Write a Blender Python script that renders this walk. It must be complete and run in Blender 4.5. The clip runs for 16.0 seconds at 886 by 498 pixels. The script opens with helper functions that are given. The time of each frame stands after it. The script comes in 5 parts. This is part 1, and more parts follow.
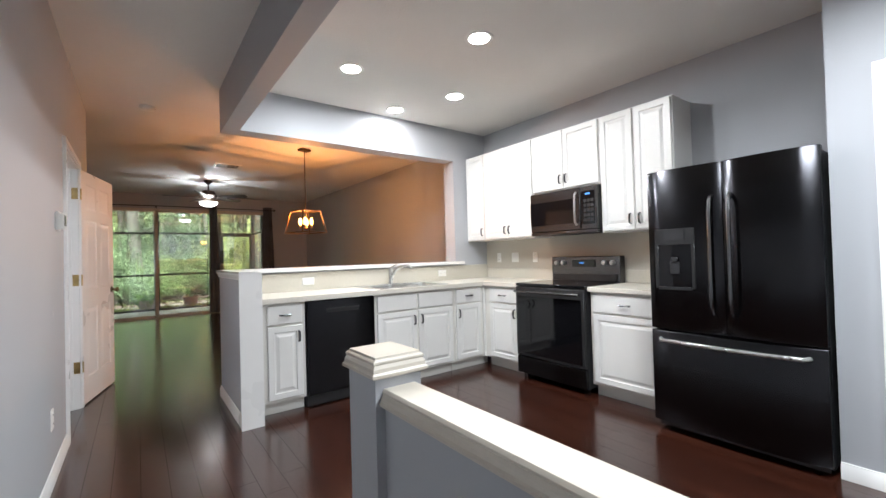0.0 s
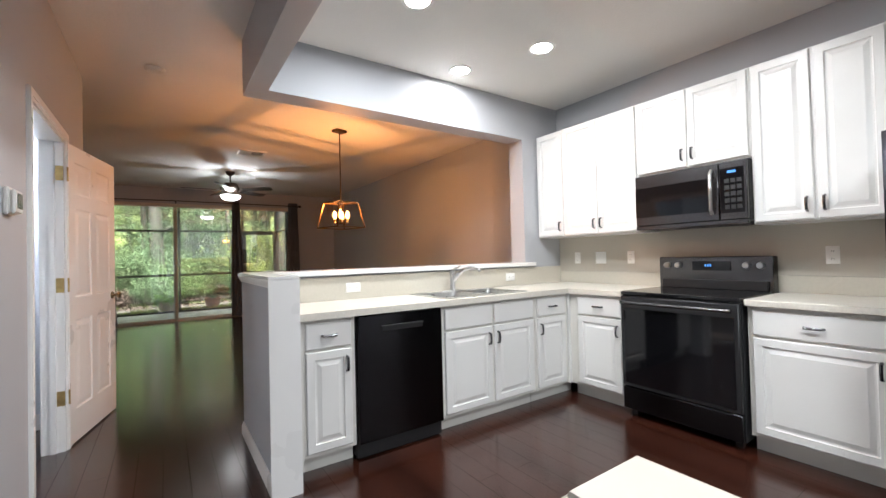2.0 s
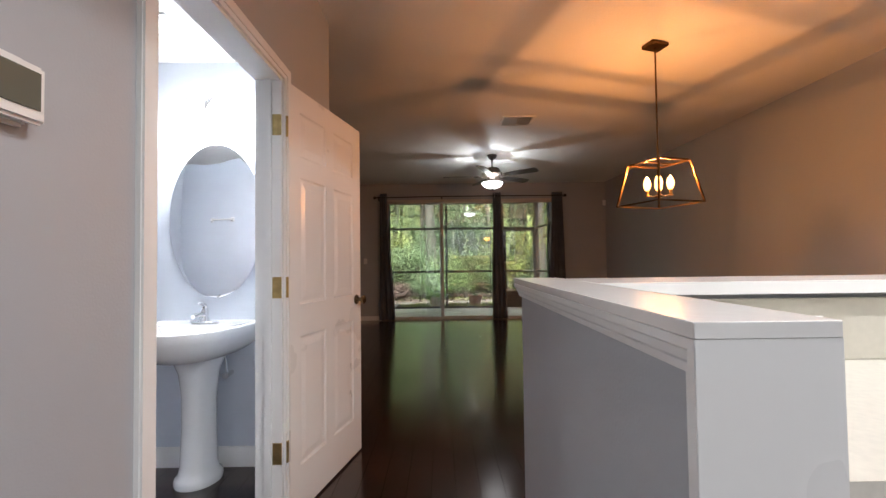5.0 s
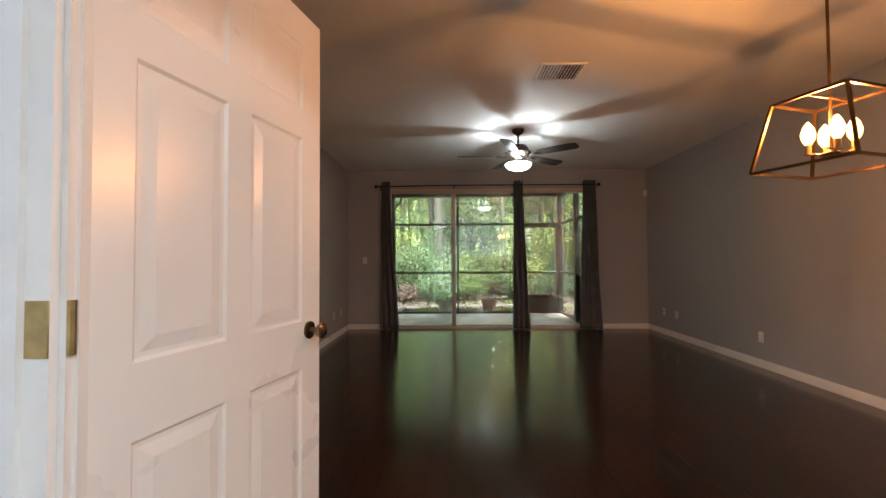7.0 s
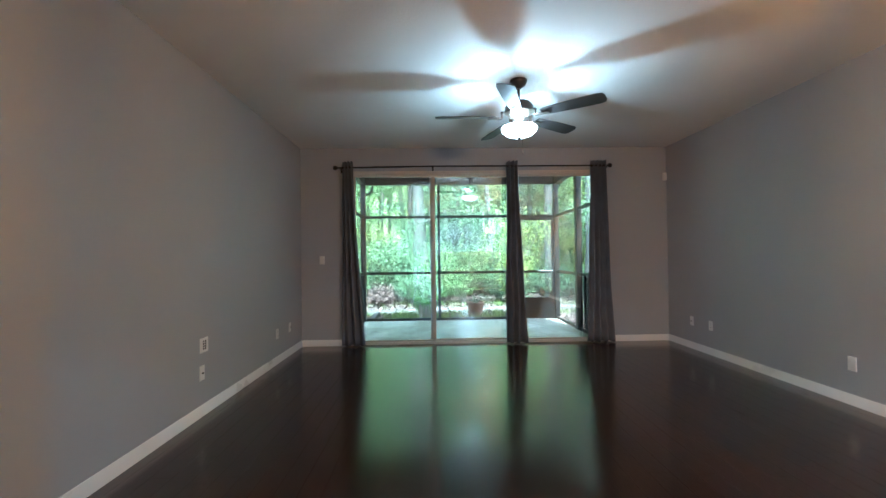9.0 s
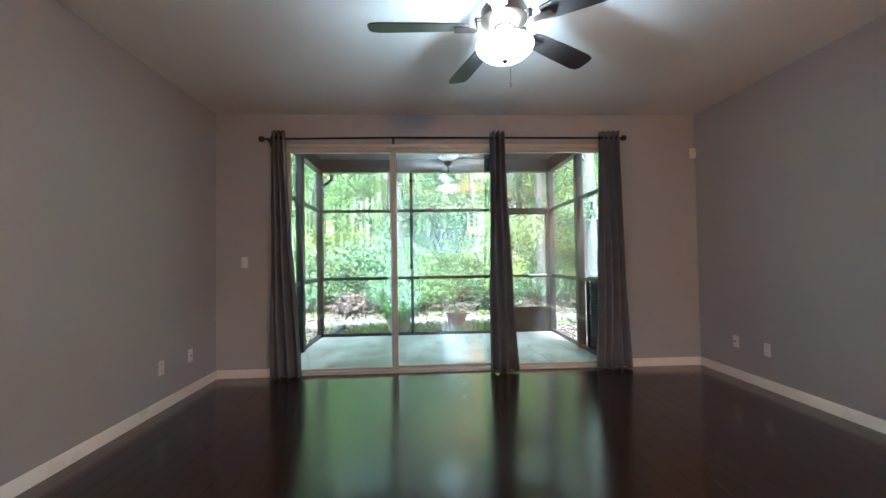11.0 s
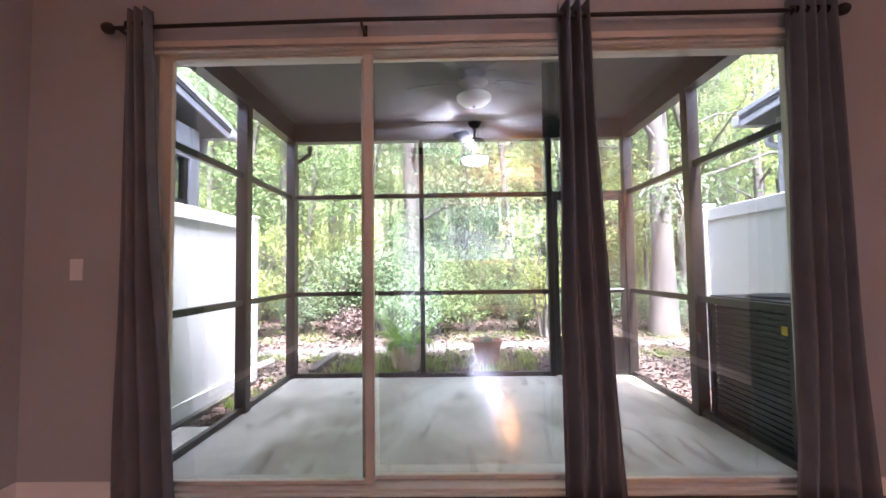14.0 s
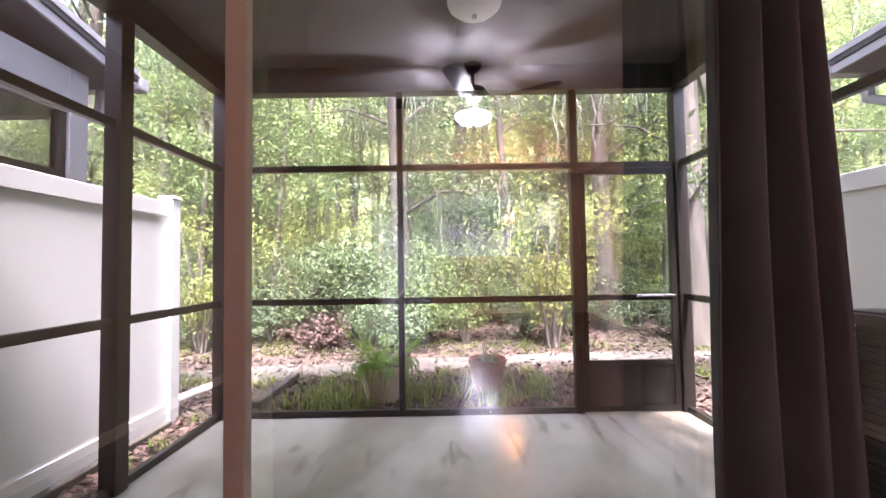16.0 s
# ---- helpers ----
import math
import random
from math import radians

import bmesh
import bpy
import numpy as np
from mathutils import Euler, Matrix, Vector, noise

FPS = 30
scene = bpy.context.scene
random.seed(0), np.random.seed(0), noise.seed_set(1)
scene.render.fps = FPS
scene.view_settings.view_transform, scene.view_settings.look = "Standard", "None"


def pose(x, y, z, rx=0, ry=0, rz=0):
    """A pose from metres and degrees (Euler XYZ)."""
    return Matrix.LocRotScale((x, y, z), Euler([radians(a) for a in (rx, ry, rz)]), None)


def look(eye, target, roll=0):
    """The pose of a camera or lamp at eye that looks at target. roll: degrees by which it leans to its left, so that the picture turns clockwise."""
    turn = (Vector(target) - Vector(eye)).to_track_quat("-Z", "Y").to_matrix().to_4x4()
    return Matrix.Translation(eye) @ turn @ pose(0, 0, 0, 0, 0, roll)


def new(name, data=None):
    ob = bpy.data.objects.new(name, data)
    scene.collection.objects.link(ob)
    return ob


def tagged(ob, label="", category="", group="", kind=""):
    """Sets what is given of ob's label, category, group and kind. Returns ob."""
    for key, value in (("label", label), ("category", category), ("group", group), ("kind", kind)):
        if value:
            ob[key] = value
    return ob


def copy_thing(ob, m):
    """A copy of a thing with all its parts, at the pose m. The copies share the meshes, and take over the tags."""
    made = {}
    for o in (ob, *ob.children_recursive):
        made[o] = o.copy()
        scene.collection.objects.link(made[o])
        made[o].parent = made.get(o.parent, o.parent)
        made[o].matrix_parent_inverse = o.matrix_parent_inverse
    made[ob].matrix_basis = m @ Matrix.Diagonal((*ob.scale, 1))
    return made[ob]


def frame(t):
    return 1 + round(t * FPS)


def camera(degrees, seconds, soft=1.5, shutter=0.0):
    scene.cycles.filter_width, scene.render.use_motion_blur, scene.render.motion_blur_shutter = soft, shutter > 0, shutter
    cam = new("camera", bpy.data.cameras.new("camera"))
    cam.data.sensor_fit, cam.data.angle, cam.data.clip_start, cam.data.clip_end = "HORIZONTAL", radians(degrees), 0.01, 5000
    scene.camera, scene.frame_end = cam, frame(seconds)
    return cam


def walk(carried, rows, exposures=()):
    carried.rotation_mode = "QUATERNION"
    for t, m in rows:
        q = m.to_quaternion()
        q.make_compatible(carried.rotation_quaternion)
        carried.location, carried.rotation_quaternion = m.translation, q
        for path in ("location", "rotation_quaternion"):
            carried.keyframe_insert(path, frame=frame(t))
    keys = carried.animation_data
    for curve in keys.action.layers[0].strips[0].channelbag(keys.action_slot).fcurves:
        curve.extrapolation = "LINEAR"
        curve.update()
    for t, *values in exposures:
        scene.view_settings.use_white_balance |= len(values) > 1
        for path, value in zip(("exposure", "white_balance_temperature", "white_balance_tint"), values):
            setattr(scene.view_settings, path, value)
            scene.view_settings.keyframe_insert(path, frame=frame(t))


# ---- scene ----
cam = camera(94.5, 16.0)
PATH = [
    (0, (-0.002, -0.109, 1.213), (1.195, 1.493, 1.244), -1.6),
    (0.5, (0.02, 0.144, 1.22), (1.274, 1.702, 1.251), -1.5),
    (1, (0.039, 0.405, 1.227), (1.306, 1.952, 1.256), -1.5),
    (1.5, (0.115, 0.654, 1.228), (1.34, 2.234, 1.26), -1.5),
    (2, (0.146, 0.902, 1.219), (1.271, 2.555, 1.253), -1.4),
    (2.5, (0.164, 1.196, 1.221), (1.13, 2.946, 1.261), -1.3),
    (3, (0.229, 1.505, 1.223), (0.981, 3.358, 1.267), -1.2),
    (3.5, (0.272, 1.811, 1.216), (0.795, 3.741, 1.265), -1.0),
    (4, (0.283, 2.129, 1.221), (0.59, 4.104, 1.274), -0.9),
    (4.5, (0.318, 2.436, 1.211), (0.441, 4.432, 1.265), -0.7),
    (5, (0.318, 2.689, 1.202), (0.329, 4.688, 1.256), -0.7),
    (5.2, (0.302, 2.791, 1.201), (0.278, 4.79, 1.254), -0.7),
    (7.3, (0.266, 4.041, 1.2), (0.235, 6.04, 1.252), -0.3),
    (7.5, (0.285, 4.156, 1.216), (0.258, 6.156, 1.261), -0.6),
    (8, (0.313, 4.511, 1.223), (0.309, 6.51, 1.265), -0.7),
    (8.5, (0.351, 4.882, 1.213), (0.357, 6.882, 1.256), -0.8),
    (9, (0.331, 5.235, 1.238), (0.383, 7.234, 1.271), -0.7),
    (9.5, (0.444, 5.571, 1.214), (0.515, 7.569, 1.255), -0.9),
    (9.7, (0.472, 5.694, 1.218), (0.558, 7.692, 1.253), -0.9),
    (11.8, (0.693, 7.208, 1.163), (0.798, 9.204, 1.231), -0.9),
    (12, (0.697, 7.348, 1.156), (0.783, 9.345, 1.228), -0.9),
    (12.5, (0.75, 7.722, 1.16), (0.786, 9.72, 1.236), -0.8),
    (13, (0.747, 8.109, 1.161), (0.748, 10.108, 1.237), -0.8),
    (13.5, (0.746, 8.452, 1.186), (0.725, 10.451, 1.264), -0.8),
    (14, (0.79, 8.83, 1.174), (0.76, 10.827, 1.269), -0.8),
    (14.5, (0.805, 9.189, 1.172), (0.776, 11.186, 1.27), -0.8),
    (15, (0.791, 9.49, 1.173), (0.774, 11.488, 1.273), -0.7),
    (15.5, (0.827, 9.824, 1.182), (0.824, 11.822, 1.271), -0.8),
    (16, (0.822, 10.126, 1.188), (0.829, 12.124, 1.268), -0.9),
]
EXPOSURES = [(0.0, 3.12, 6450, 11), (3.0, 3.05, 6500, 13), (3.6, 2.96, 6500, 14), (5.0, 2.8, 6600, 14), (7.5, 3.4, 6250, 3), (8.0, 3.65, 5250, -6), (8.5, 3.87, 4380, -12), (9.0, 4.06, 4600, -10), (9.6, 4.18, 4980, -5), (12.5, 4.12, 5120, 9), (13.5, 4.05, 5650, 27), (14.5, 3.9, 6000, 37), (16.0, 3.44, 6400, 41)]
walk(cam, [(t, look(eye, target, roll)) for t, eye, target, roll in PATH], EXPOSURES)

# ---- world and light ----
world = bpy.data.worlds.new("sky")
scene.world = world
world.use_nodes = True
wn = world.node_tree.nodes
sky = wn.new("ShaderNodeTexSky")
sky.sky_type = "NISHITA"
sky.sun_disc = False
sky.sun_elevation, sky.sun_rotation = radians(60), radians(172)
sky.dust_density = 2.0
wn["Background"].inputs["Strength"].default_value = 0.15
pale = wn.new("ShaderNodeHueSaturation")
pale.inputs["Saturation"].default_value = 0.45
world.node_tree.links.new(sky.outputs[0], pale.inputs["Color"])
world.node_tree.links.new(pale.outputs[0], wn["Background"].inputs["Color"])


def lamp(name, kind, watts, m, color=(1, 1, 1), size=0.1, spread=180):
    data = bpy.data.lights.new(name, kind)
    data.energy, data.color = watts, color
    if kind == "AREA":
        data.shape, data.size, data.spread = "DISK", size, radians(spread)
    elif kind == "SUN":
        data.angle = radians(size)
    else:
        data.shadow_soft_size = size
    ob = new(name, data)
    ob.matrix_world = m
    return ob


lamp("sun", "SUN", 4.8, look((2, 5, 26), (0, 20, 0)), (1.0, 0.95, 0.86), 14)
# last two: fill lights added out of view to brighten kitchen and hall
CANS_AND_FILLS = [(1.98, 2.04), (1.42, 2.98), (2.50, 2.98), (2.20, 3.60), (1.75, 0.10), (1.75, -1.60)]
CAN_WATTS, PENDANT_WATTS, FAN_WATTS, BATH_WATTS = 3.5, 2.3, 2.6, 3.2
for cx, cy in CANS_AND_FILLS:
    lamp("can_or_fill_light", "AREA", CAN_WATTS * (2.2 if cy < 1 else 0.28 if cx > 2 else 1.08), pose(cx, cy, 2.742 if cy > 1 else 2.695), (0.89, 0.955, 1.0), 0.13 if cy > 1 else 0.60, 178 if cy > 1 else 158)
FAN = (1.10, 8.77)
lamp("fan_bulb", "POINT", FAN_WATTS, pose(FAN[0], FAN[1], 2.305), (0.86, 0.95, 1.0), 0.022)
lamp("vanity_bulb", "POINT", BATH_WATTS, pose(-1.12, 5.02, 2.06), (0.90, 0.95, 1.0), 0.05)
lamp("vanity_bulb", "POINT", BATH_WATTS, pose(-0.96, 5.02, 2.06), (0.90, 0.95, 1.0), 0.05)
PEND = (1.90, 5.63)


# ---- materials ----
def srgb(h):
    v = [int(h[i:i + 2], 16) / 255 for i in (0, 2, 4)]
    return tuple(c / 12.92 if c <= 0.04045 else ((c + 0.055) / 1.055) ** 2.4 for c in v)


def mat(name, base, rough=0.5, metal=0.0, var=0.08, scale=3.0, bump=0.0, bscale=80.0, stretch=(1, 1, 1), obj=0.0, island=0.0,
        coat=0.0, emit=None, power=0.0, rvar=0.1, spec=0.5, detail=4.0):
    m = bpy.data.materials.new(name)
    m.use_nodes = True
    n, l = m.node_tree.nodes, m.node_tree.links
    p = n["Principled BSDF"]
    tc = n.new("ShaderNodeTexCoord")
    mp = n.new("ShaderNodeMapping")
    mp.inputs["Scale"].default_value = stretch
    l.new(tc.outputs["Object"], mp.inputs["Vector"])
    big = n.new("ShaderNodeTexNoise")
    big.inputs["Scale"].default_value, big.inputs["Detail"].default_value = scale, detail
    l.new(mp.outputs[0], big.inputs["Vector"])
    mix = n.new("ShaderNodeMix")
    mix.data_type = "RGBA"
    mix.inputs[6].default_value = (*[max(0, c * (1 - var)) for c in base], 1)
    mix.inputs[7].default_value = (*[min(1, c * (1 + var)) for c in base], 1)
    ramp = n.new("ShaderNodeMapRange")
    ramp.inputs[1].default_value, ramp.inputs[2].default_value = 0.3, 0.7
    l.new(big.outputs[0], ramp.inputs[0])
    l.new(ramp.outputs[0], mix.inputs[0])
    colour = mix.outputs[2]
    if obj or island:
        src = n.new("ShaderNodeObjectInfo") if obj else n.new("ShaderNodeNewGeometry")
        out = src.outputs["Random"] if obj else src.outputs["Random Per Island"]
        hsv = n.new("ShaderNodeHueSaturation")
        mr = n.new("ShaderNodeMapRange")
        a = obj or island
        mr.inputs[3].default_value, mr.inputs[4].default_value = 1 - a, 1 + a
        l.new(out, mr.inputs[0])
        l.new(mr.outputs[0], hsv.inputs["Value"])
        l.new(colour, hsv.inputs["Color"])
        colour = hsv.outputs[0]
    l.new(colour, p.inputs["Base Color"])
    rr = n.new("ShaderNodeMapRange")
    rr.inputs[3].default_value, rr.inputs[4].default_value = max(0.02, rough * (1 - rvar)), min(1, rough * (1 + rvar))
    l.new(big.outputs[0], rr.inputs[0])
    l.new(rr.outputs[0], p.inputs["Roughness"])
    p.inputs["Metallic"].default_value = metal
    p.inputs["Specular IOR Level"].default_value = spec
    p.inputs["Coat Weight"].default_value = coat
    p.inputs["Coat Roughness"].default_value = 0.16
    if bump:
        fine = n.new("ShaderNodeTexNoise")
        fine.inputs["Scale"].default_value, fine.inputs["Detail"].default_value = bscale, 3
        l.new(mp.outputs[0], fine.inputs["Vector"])
        b = n.new("ShaderNodeBump")
        b.inputs["Strength"].default_value, b.inputs["Distance"].default_value = bump, 0.004
        l.new(fine.outputs[0], b.inputs["Height"])
        l.new(b.outputs[0], p.inputs["Normal"])
    if emit:
        p.inputs["Emission Color"].default_value = (*emit, 1)
        p.inputs["Emission Strength"].default_value = power
    return m


def leafy(name, base, var=0.35, through_light=0.45):
    """Leaf: diffuse and translucent, each leaf of its own tone."""
    m = mat(name, base, 0.75, 0, 0.2, 1.5, island=var, spec=0.12)
    n, l = m.node_tree.nodes, m.node_tree.links
    p = n["Principled BSDF"]
    t = n.new("ShaderNodeBsdfTranslucent")
    src = p.inputs["Base Color"].links[0].from_socket
    l.new(src, t.inputs["Color"])
    mx = n.new("ShaderNodeMixShader")
    mx.inputs[0].default_value = through_light
    l.new(p.outputs[0], mx.inputs[1])
    l.new(t.outputs[0], mx.inputs[2])
    l.new(mx.outputs[0], n["Material Output"].inputs["Surface"])
    return m


def pane_material(name, tint, gloss, ior):
    """Thin glass: clear, with a mirror image that grows towards grazing."""
    m = bpy.data.materials.new(name)
    m.use_nodes = True
    n, l = m.node_tree.nodes, m.node_tree.links
    n.remove(n["Principled BSDF"])
    tr = n.new("ShaderNodeBsdfTransparent")
    tr.inputs[0].default_value = (*tint, 1)
    g = n.new("ShaderNodeBsdfGlossy")
    g.inputs["Roughness"].default_value = 0.0
    g.inputs["Color"].default_value = (gloss, gloss, gloss, 1)
    lw = n.new("ShaderNodeLayerWeight")
    lw.inputs[0].default_value = 0.5
    pw = n.new("ShaderNodeMath")
    pw.operation, pw.inputs[1].default_value = "POWER", 4.0
    f = n.new("ShaderNodeMapRange")
    f.inputs[3].default_value, f.inputs[4].default_value = ior, 0.9
    l.new(lw.outputs["Facing"], pw.inputs[0])
    l.new(pw.outputs[0], f.inputs[0])
    mx = n.new("ShaderNodeMixShader")
    l.new(f.outputs[0], mx.inputs[0])
    l.new(tr.outputs[0], mx.inputs[1])
    l.new(g.outputs[0], mx.inputs[2])
    l.new(mx.outputs[0], n["Material Output"].inputs["Surface"])
    return m


M = {}
M["wall"] = mat("wall_paint", (0.39, 0.40, 0.42), 0.55, 0, 0.035, 0.9, 0.12, 160)
M["bathwall"] = mat("bath_wall_paint", (0.60, 0.64, 0.70), 0.5, 0, 0.03, 0.9, 0.1, 160)
M["ceiling"] = mat("ceiling_paint", (0.74, 0.72, 0.685), 0.7, 0, 0.03, 1.2, 0.5, 55)
M["trim"] = mat("white_trim", (0.80, 0.79, 0.77), 0.28, 0, 0.02, 2, 0.05, 40)
M["glosstrim"] = mat("gloss_white_cap", (0.78, 0.765, 0.74), 0.17, 0, 0.03, 2, 0.06, 30)
M["cab"] = mat("white_cabinet_paint", (0.72, 0.71, 0.685), 0.33, 0, 0.025, 3, 0.05, 90)
M["cabin"] = mat("cabinet_frame", (0.70, 0.68, 0.63), 0.45, 0, 0.04, 3)
M["counter"] = mat("beige_laminate", (0.62, 0.585, 0.515), 0.30, 0, 0.06, 60, 0.03, 300)
M["splash"] = mat("beige_splash", (0.53, 0.495, 0.42), 0.35, 0, 0.03, 50, 0.03, 300)
M["beige"] = mat("beige_wall_paint", (0.48, 0.445, 0.38), 0.5, 0, 0.03, 1.5, 0.1, 160)
M["floor"] = mat("dark_wood_floor", (0.022, 0.0064, 0.0036), 0.19, 0, 0.45, 6, 0.08, 70, (1, 0.08, 1), obj=0.35, coat=0.45, rvar=0.25, spec=0.5)
M["subfloor"] = mat("floor_joint", (0.006, 0.003, 0.002), 0.6)
M["steel"] = mat("black_steel", (0.034, 0.034, 0.037), 0.22, 1.0, 0.05, 2.0, 0.0, 200, (1, 1, 0.3), rvar=0.08)
st_n, st_l = M["steel"].node_tree.nodes, M["steel"].node_tree.links
grain = st_n.new("ShaderNodeCombineXYZ")
grain.inputs[2].default_value = 1.0
st_n["Principled BSDF"].inputs["Anisotropic"].default_value = 0.7
st_l.new(grain.outputs[0], st_n["Principled BSDF"].inputs["Tangent"])
M["steelside"] = mat("black_steel_side", (0.02, 0.02, 0.022), 0.5, 0.1, 0.1, 8)
M["brightsteel"] = mat("brushed_dark_steel", (0.135, 0.135, 0.14), 0.24, 1.0, 0.03, 5, 0.0, 200, (1, 1, 1), rvar=0.05)
M["black"] = mat("black_glass", (0.004, 0.004, 0.005), 0.06, 0, 0.02, 5)
M["blackmat"] = mat("black_plastic", (0.012, 0.012, 0.013), 0.45, 0, 0.1, 8)
M["stainless"] = mat("stainless_steel", (0.55, 0.55, 0.54), 0.28, 1.0, 0.06, 20, 0.04, 120, (1, 12, 1))
M["chrome"] = mat("chrome", (0.75, 0.75, 0.76), 0.12, 1.0, 0.03, 5)
M["nickel"] = mat("dark_nickel", (0.16, 0.16, 0.17), 0.25, 1.0, 0.1, 10)
M["brass"] = mat("aged_brass", (0.45, 0.33, 0.14), 0.35, 1.0, 0.25, 25)
M["bronze"] = mat("oil_rubbed_bronze", (0.045, 0.032, 0.024), 0.35, 0.8, 0.25, 20)
M["gold"] = mat("antique_gold", (0.13, 0.075, 0.032), 0.38, 1.0, 0.2, 20)
M["knob"] = mat("antique_brass_knob", (0.20, 0.145, 0.085), 0.28, 1.0, 0.2, 20)
M["blade"] = mat("fan_blade", (0.035, 0.030, 0.028), 0.4, 0, 0.2, 6, 0.05, 60, (1, 8, 1))
# white trim of the low caps, the warm light on it mixed into the colour
M["warmtrim"] = mat("warm_lit_trim", (0.57, 0.52, 0.44), 0.35, 0, 0.03, 3, 0.05, 40)
M["plastic"] = mat("white_plastic", (0.78, 0.77, 0.74), 0.35, 0, 0.02, 8)
M["slot"] = mat("dark_slot", (0.02, 0.02, 0.02), 0.6)
M["alu"] = mat("bronze_aluminium", (0.022, 0.018, 0.016), 0.4, 0.2, 0.15, 6)
M["doorframe"] = mat("slider_frame", (0.62, 0.55, 0.47), 0.4, 0, 0.05, 6)
M["curtain"] = mat("grey_curtain", (0.155, 0.162, 0.182), 1.0, 0, 0.12, 4, 0.3, 900, spec=0.1, rvar=0)
M["porcelain"] = mat("porcelain", (0.83, 0.83, 0.82), 0.10, 0, 0.01, 3, coat=0.5)
M["mirror"] = mat("mirror_silver", (0.92, 0.93, 0.93), 0.01, 1.0, 0.0, 3, rvar=0)
M["concrete"] = mat("patio_concrete", (0.72, 0.68, 0.61), 0.55, 0, 0.16, 2.2, 0.25, 60, detail=9, rvar=0.4)
cn, cl = M["concrete"].node_tree.nodes, M["concrete"].node_tree.links
src = cn["Principled BSDF"].inputs["Base Color"].links[0].from_socket
for stretch, lo, hi, tone in (((0.9, 0.45, 1), 0.44, 0.62, (0.62, 0.58, 0.53, 1)), ((5.0, 1.1, 1), 0.56, 0.70, (0.60, 0.57, 0.53, 1)), ((7, 7, 1), 0.62, 0.72, (0.78, 0.75, 0.70, 1))):
    tc, mp, tx = cn.new("ShaderNodeTexCoord"), cn.new("ShaderNodeMapping"), cn.new("ShaderNodeTexNoise")
    mp.inputs["Scale"].default_value = stretch
    tx.inputs["Scale"].default_value, tx.inputs["Detail"].default_value, tx.inputs["Distortion"].default_value = 1.3, 7, 0.8
    rg, mx = cn.new("ShaderNodeMapRange"), cn.new("ShaderNodeMix")
    rg.inputs[1].default_value, rg.inputs[2].default_value = lo, hi
    mx.data_type, mx.blend_type = "RGBA", "MULTIPLY"
    mx.inputs[7].default_value = tone
    cl.new(tc.outputs["Object"], mp.inputs["Vector"])
    cl.new(mp.outputs[0], tx.inputs["Vector"])
    cl.new(tx.outputs[0], rg.inputs[0])
    cl.new(rg.outputs[0], mx.inputs[0])
    cl.new(src, mx.inputs[6])
    src = mx.outputs[2]
cl.new(src, cn["Principled BSDF"].inputs["Base Color"])
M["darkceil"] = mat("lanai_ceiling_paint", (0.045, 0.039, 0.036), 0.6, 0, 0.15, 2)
M["vinyl"] = mat("white_vinyl_fence", (0.70, 0.715, 0.74), 0.4, 0, 0.02, 2)
M["roofdark"] = mat("dark_roof", (0.05, 0.05, 0.055), 0.6, 0, 0.2, 5)
M["stucco"] = mat("house_stucco", (0.32, 0.29, 0.27), 0.85, 0, 0.06, 2, 0.4, 90)
M["terra"] = mat("terracotta", (0.28, 0.13, 0.085), 0.75, 0, 0.25, 7, 0.2, 50)
M["tanpot"] = mat("tan_plastic_pot", (0.52, 0.40, 0.28), 0.6, 0, 0.15, 6)
M["soil"] = mat("potting_soil", (0.03, 0.02, 0.014), 0.95, 0, 0.3, 30, 0.6, 90)
M["ground"] = mat("woodland_floor", (0.085, 0.055, 0.042), 0.95, 0, 0.5, 0.8, 0.8, 12, detail=9)
M["path"] = mat("sandy_path", (0.095, 0.085, 0.077), 0.95, 0, 0.2, 2.5, 0.6, 40, detail=8)
M["grass"] = leafy("grass_blade", (0.13, 0.19, 0.045), 0.35, 0.35)
M["mulch"] = mat("bark_mulch", (0.115, 0.074, 0.062), 0.9, 0, 0.3, 8, island=0.75)
M["litter"] = mat("leaf_litter", (0.064, 0.046, 0.038), 0.9, 0, 0.3, 3, island=0.45)
M["bark"] = mat("grey_bark", (0.09, 0.079, 0.07), 0.95, 0, 0.4, 5, 0.9, 14, (1, 1, 0.25), detail=8)
M["moss"] = mat("hanging_moss", (0.17, 0.175, 0.15), 0.95, 0, 0.15, 6, island=0.35)
M["leaf_a"] = leafy("leaf_mid", (0.15, 0.215, 0.09), 0.28)
M["leaf_b"] = leafy("leaf_blue_green", (0.155, 0.225, 0.13), 0.28)
M["leaf_c"] = leafy("leaf_yellow_green", (0.25, 0.295, 0.10), 0.3, 0.55)
M["leaf_d"] = leafy("leaf_dark", (0.11, 0.155, 0.08), 0.32, 0.4)
M["leaf_r"] = leafy("leaf_dead", (0.12, 0.085, 0.075), 0.4, 0.2)
M["fern"] = leafy("fern_leaf", (0.20, 0.34, 0.07), 0.3, 0.5)
M["glass"] = pane_material("window_glass", (0.93, 0.975, 0.96), 1.0, 0.15)
M["tinted"] = pane_material("tinted_glass", (0.22, 0.23, 0.24), 1.0, 0.05)
M["tinted2"] = pane_material("patio_window_glass", (0.60, 0.62, 0.63), 1.0, 0.10)
M["frost"] = mat("frosted_bowl", (0.8, 0.8, 0.78), 0.4, 0, 0.02, 3, emit=(0.96, 0.98, 1.0), power=1.0)
M["dome"] = mat("white_dome_glass", (0.75, 0.75, 0.72), 0.35, 0, 0.02, 3)
M["canglow"] = mat("can_lens", (0.8, 0.8, 0.78), 0.5, 0, 0, 3, emit=(1.0, 0.97, 0.92), power=14)
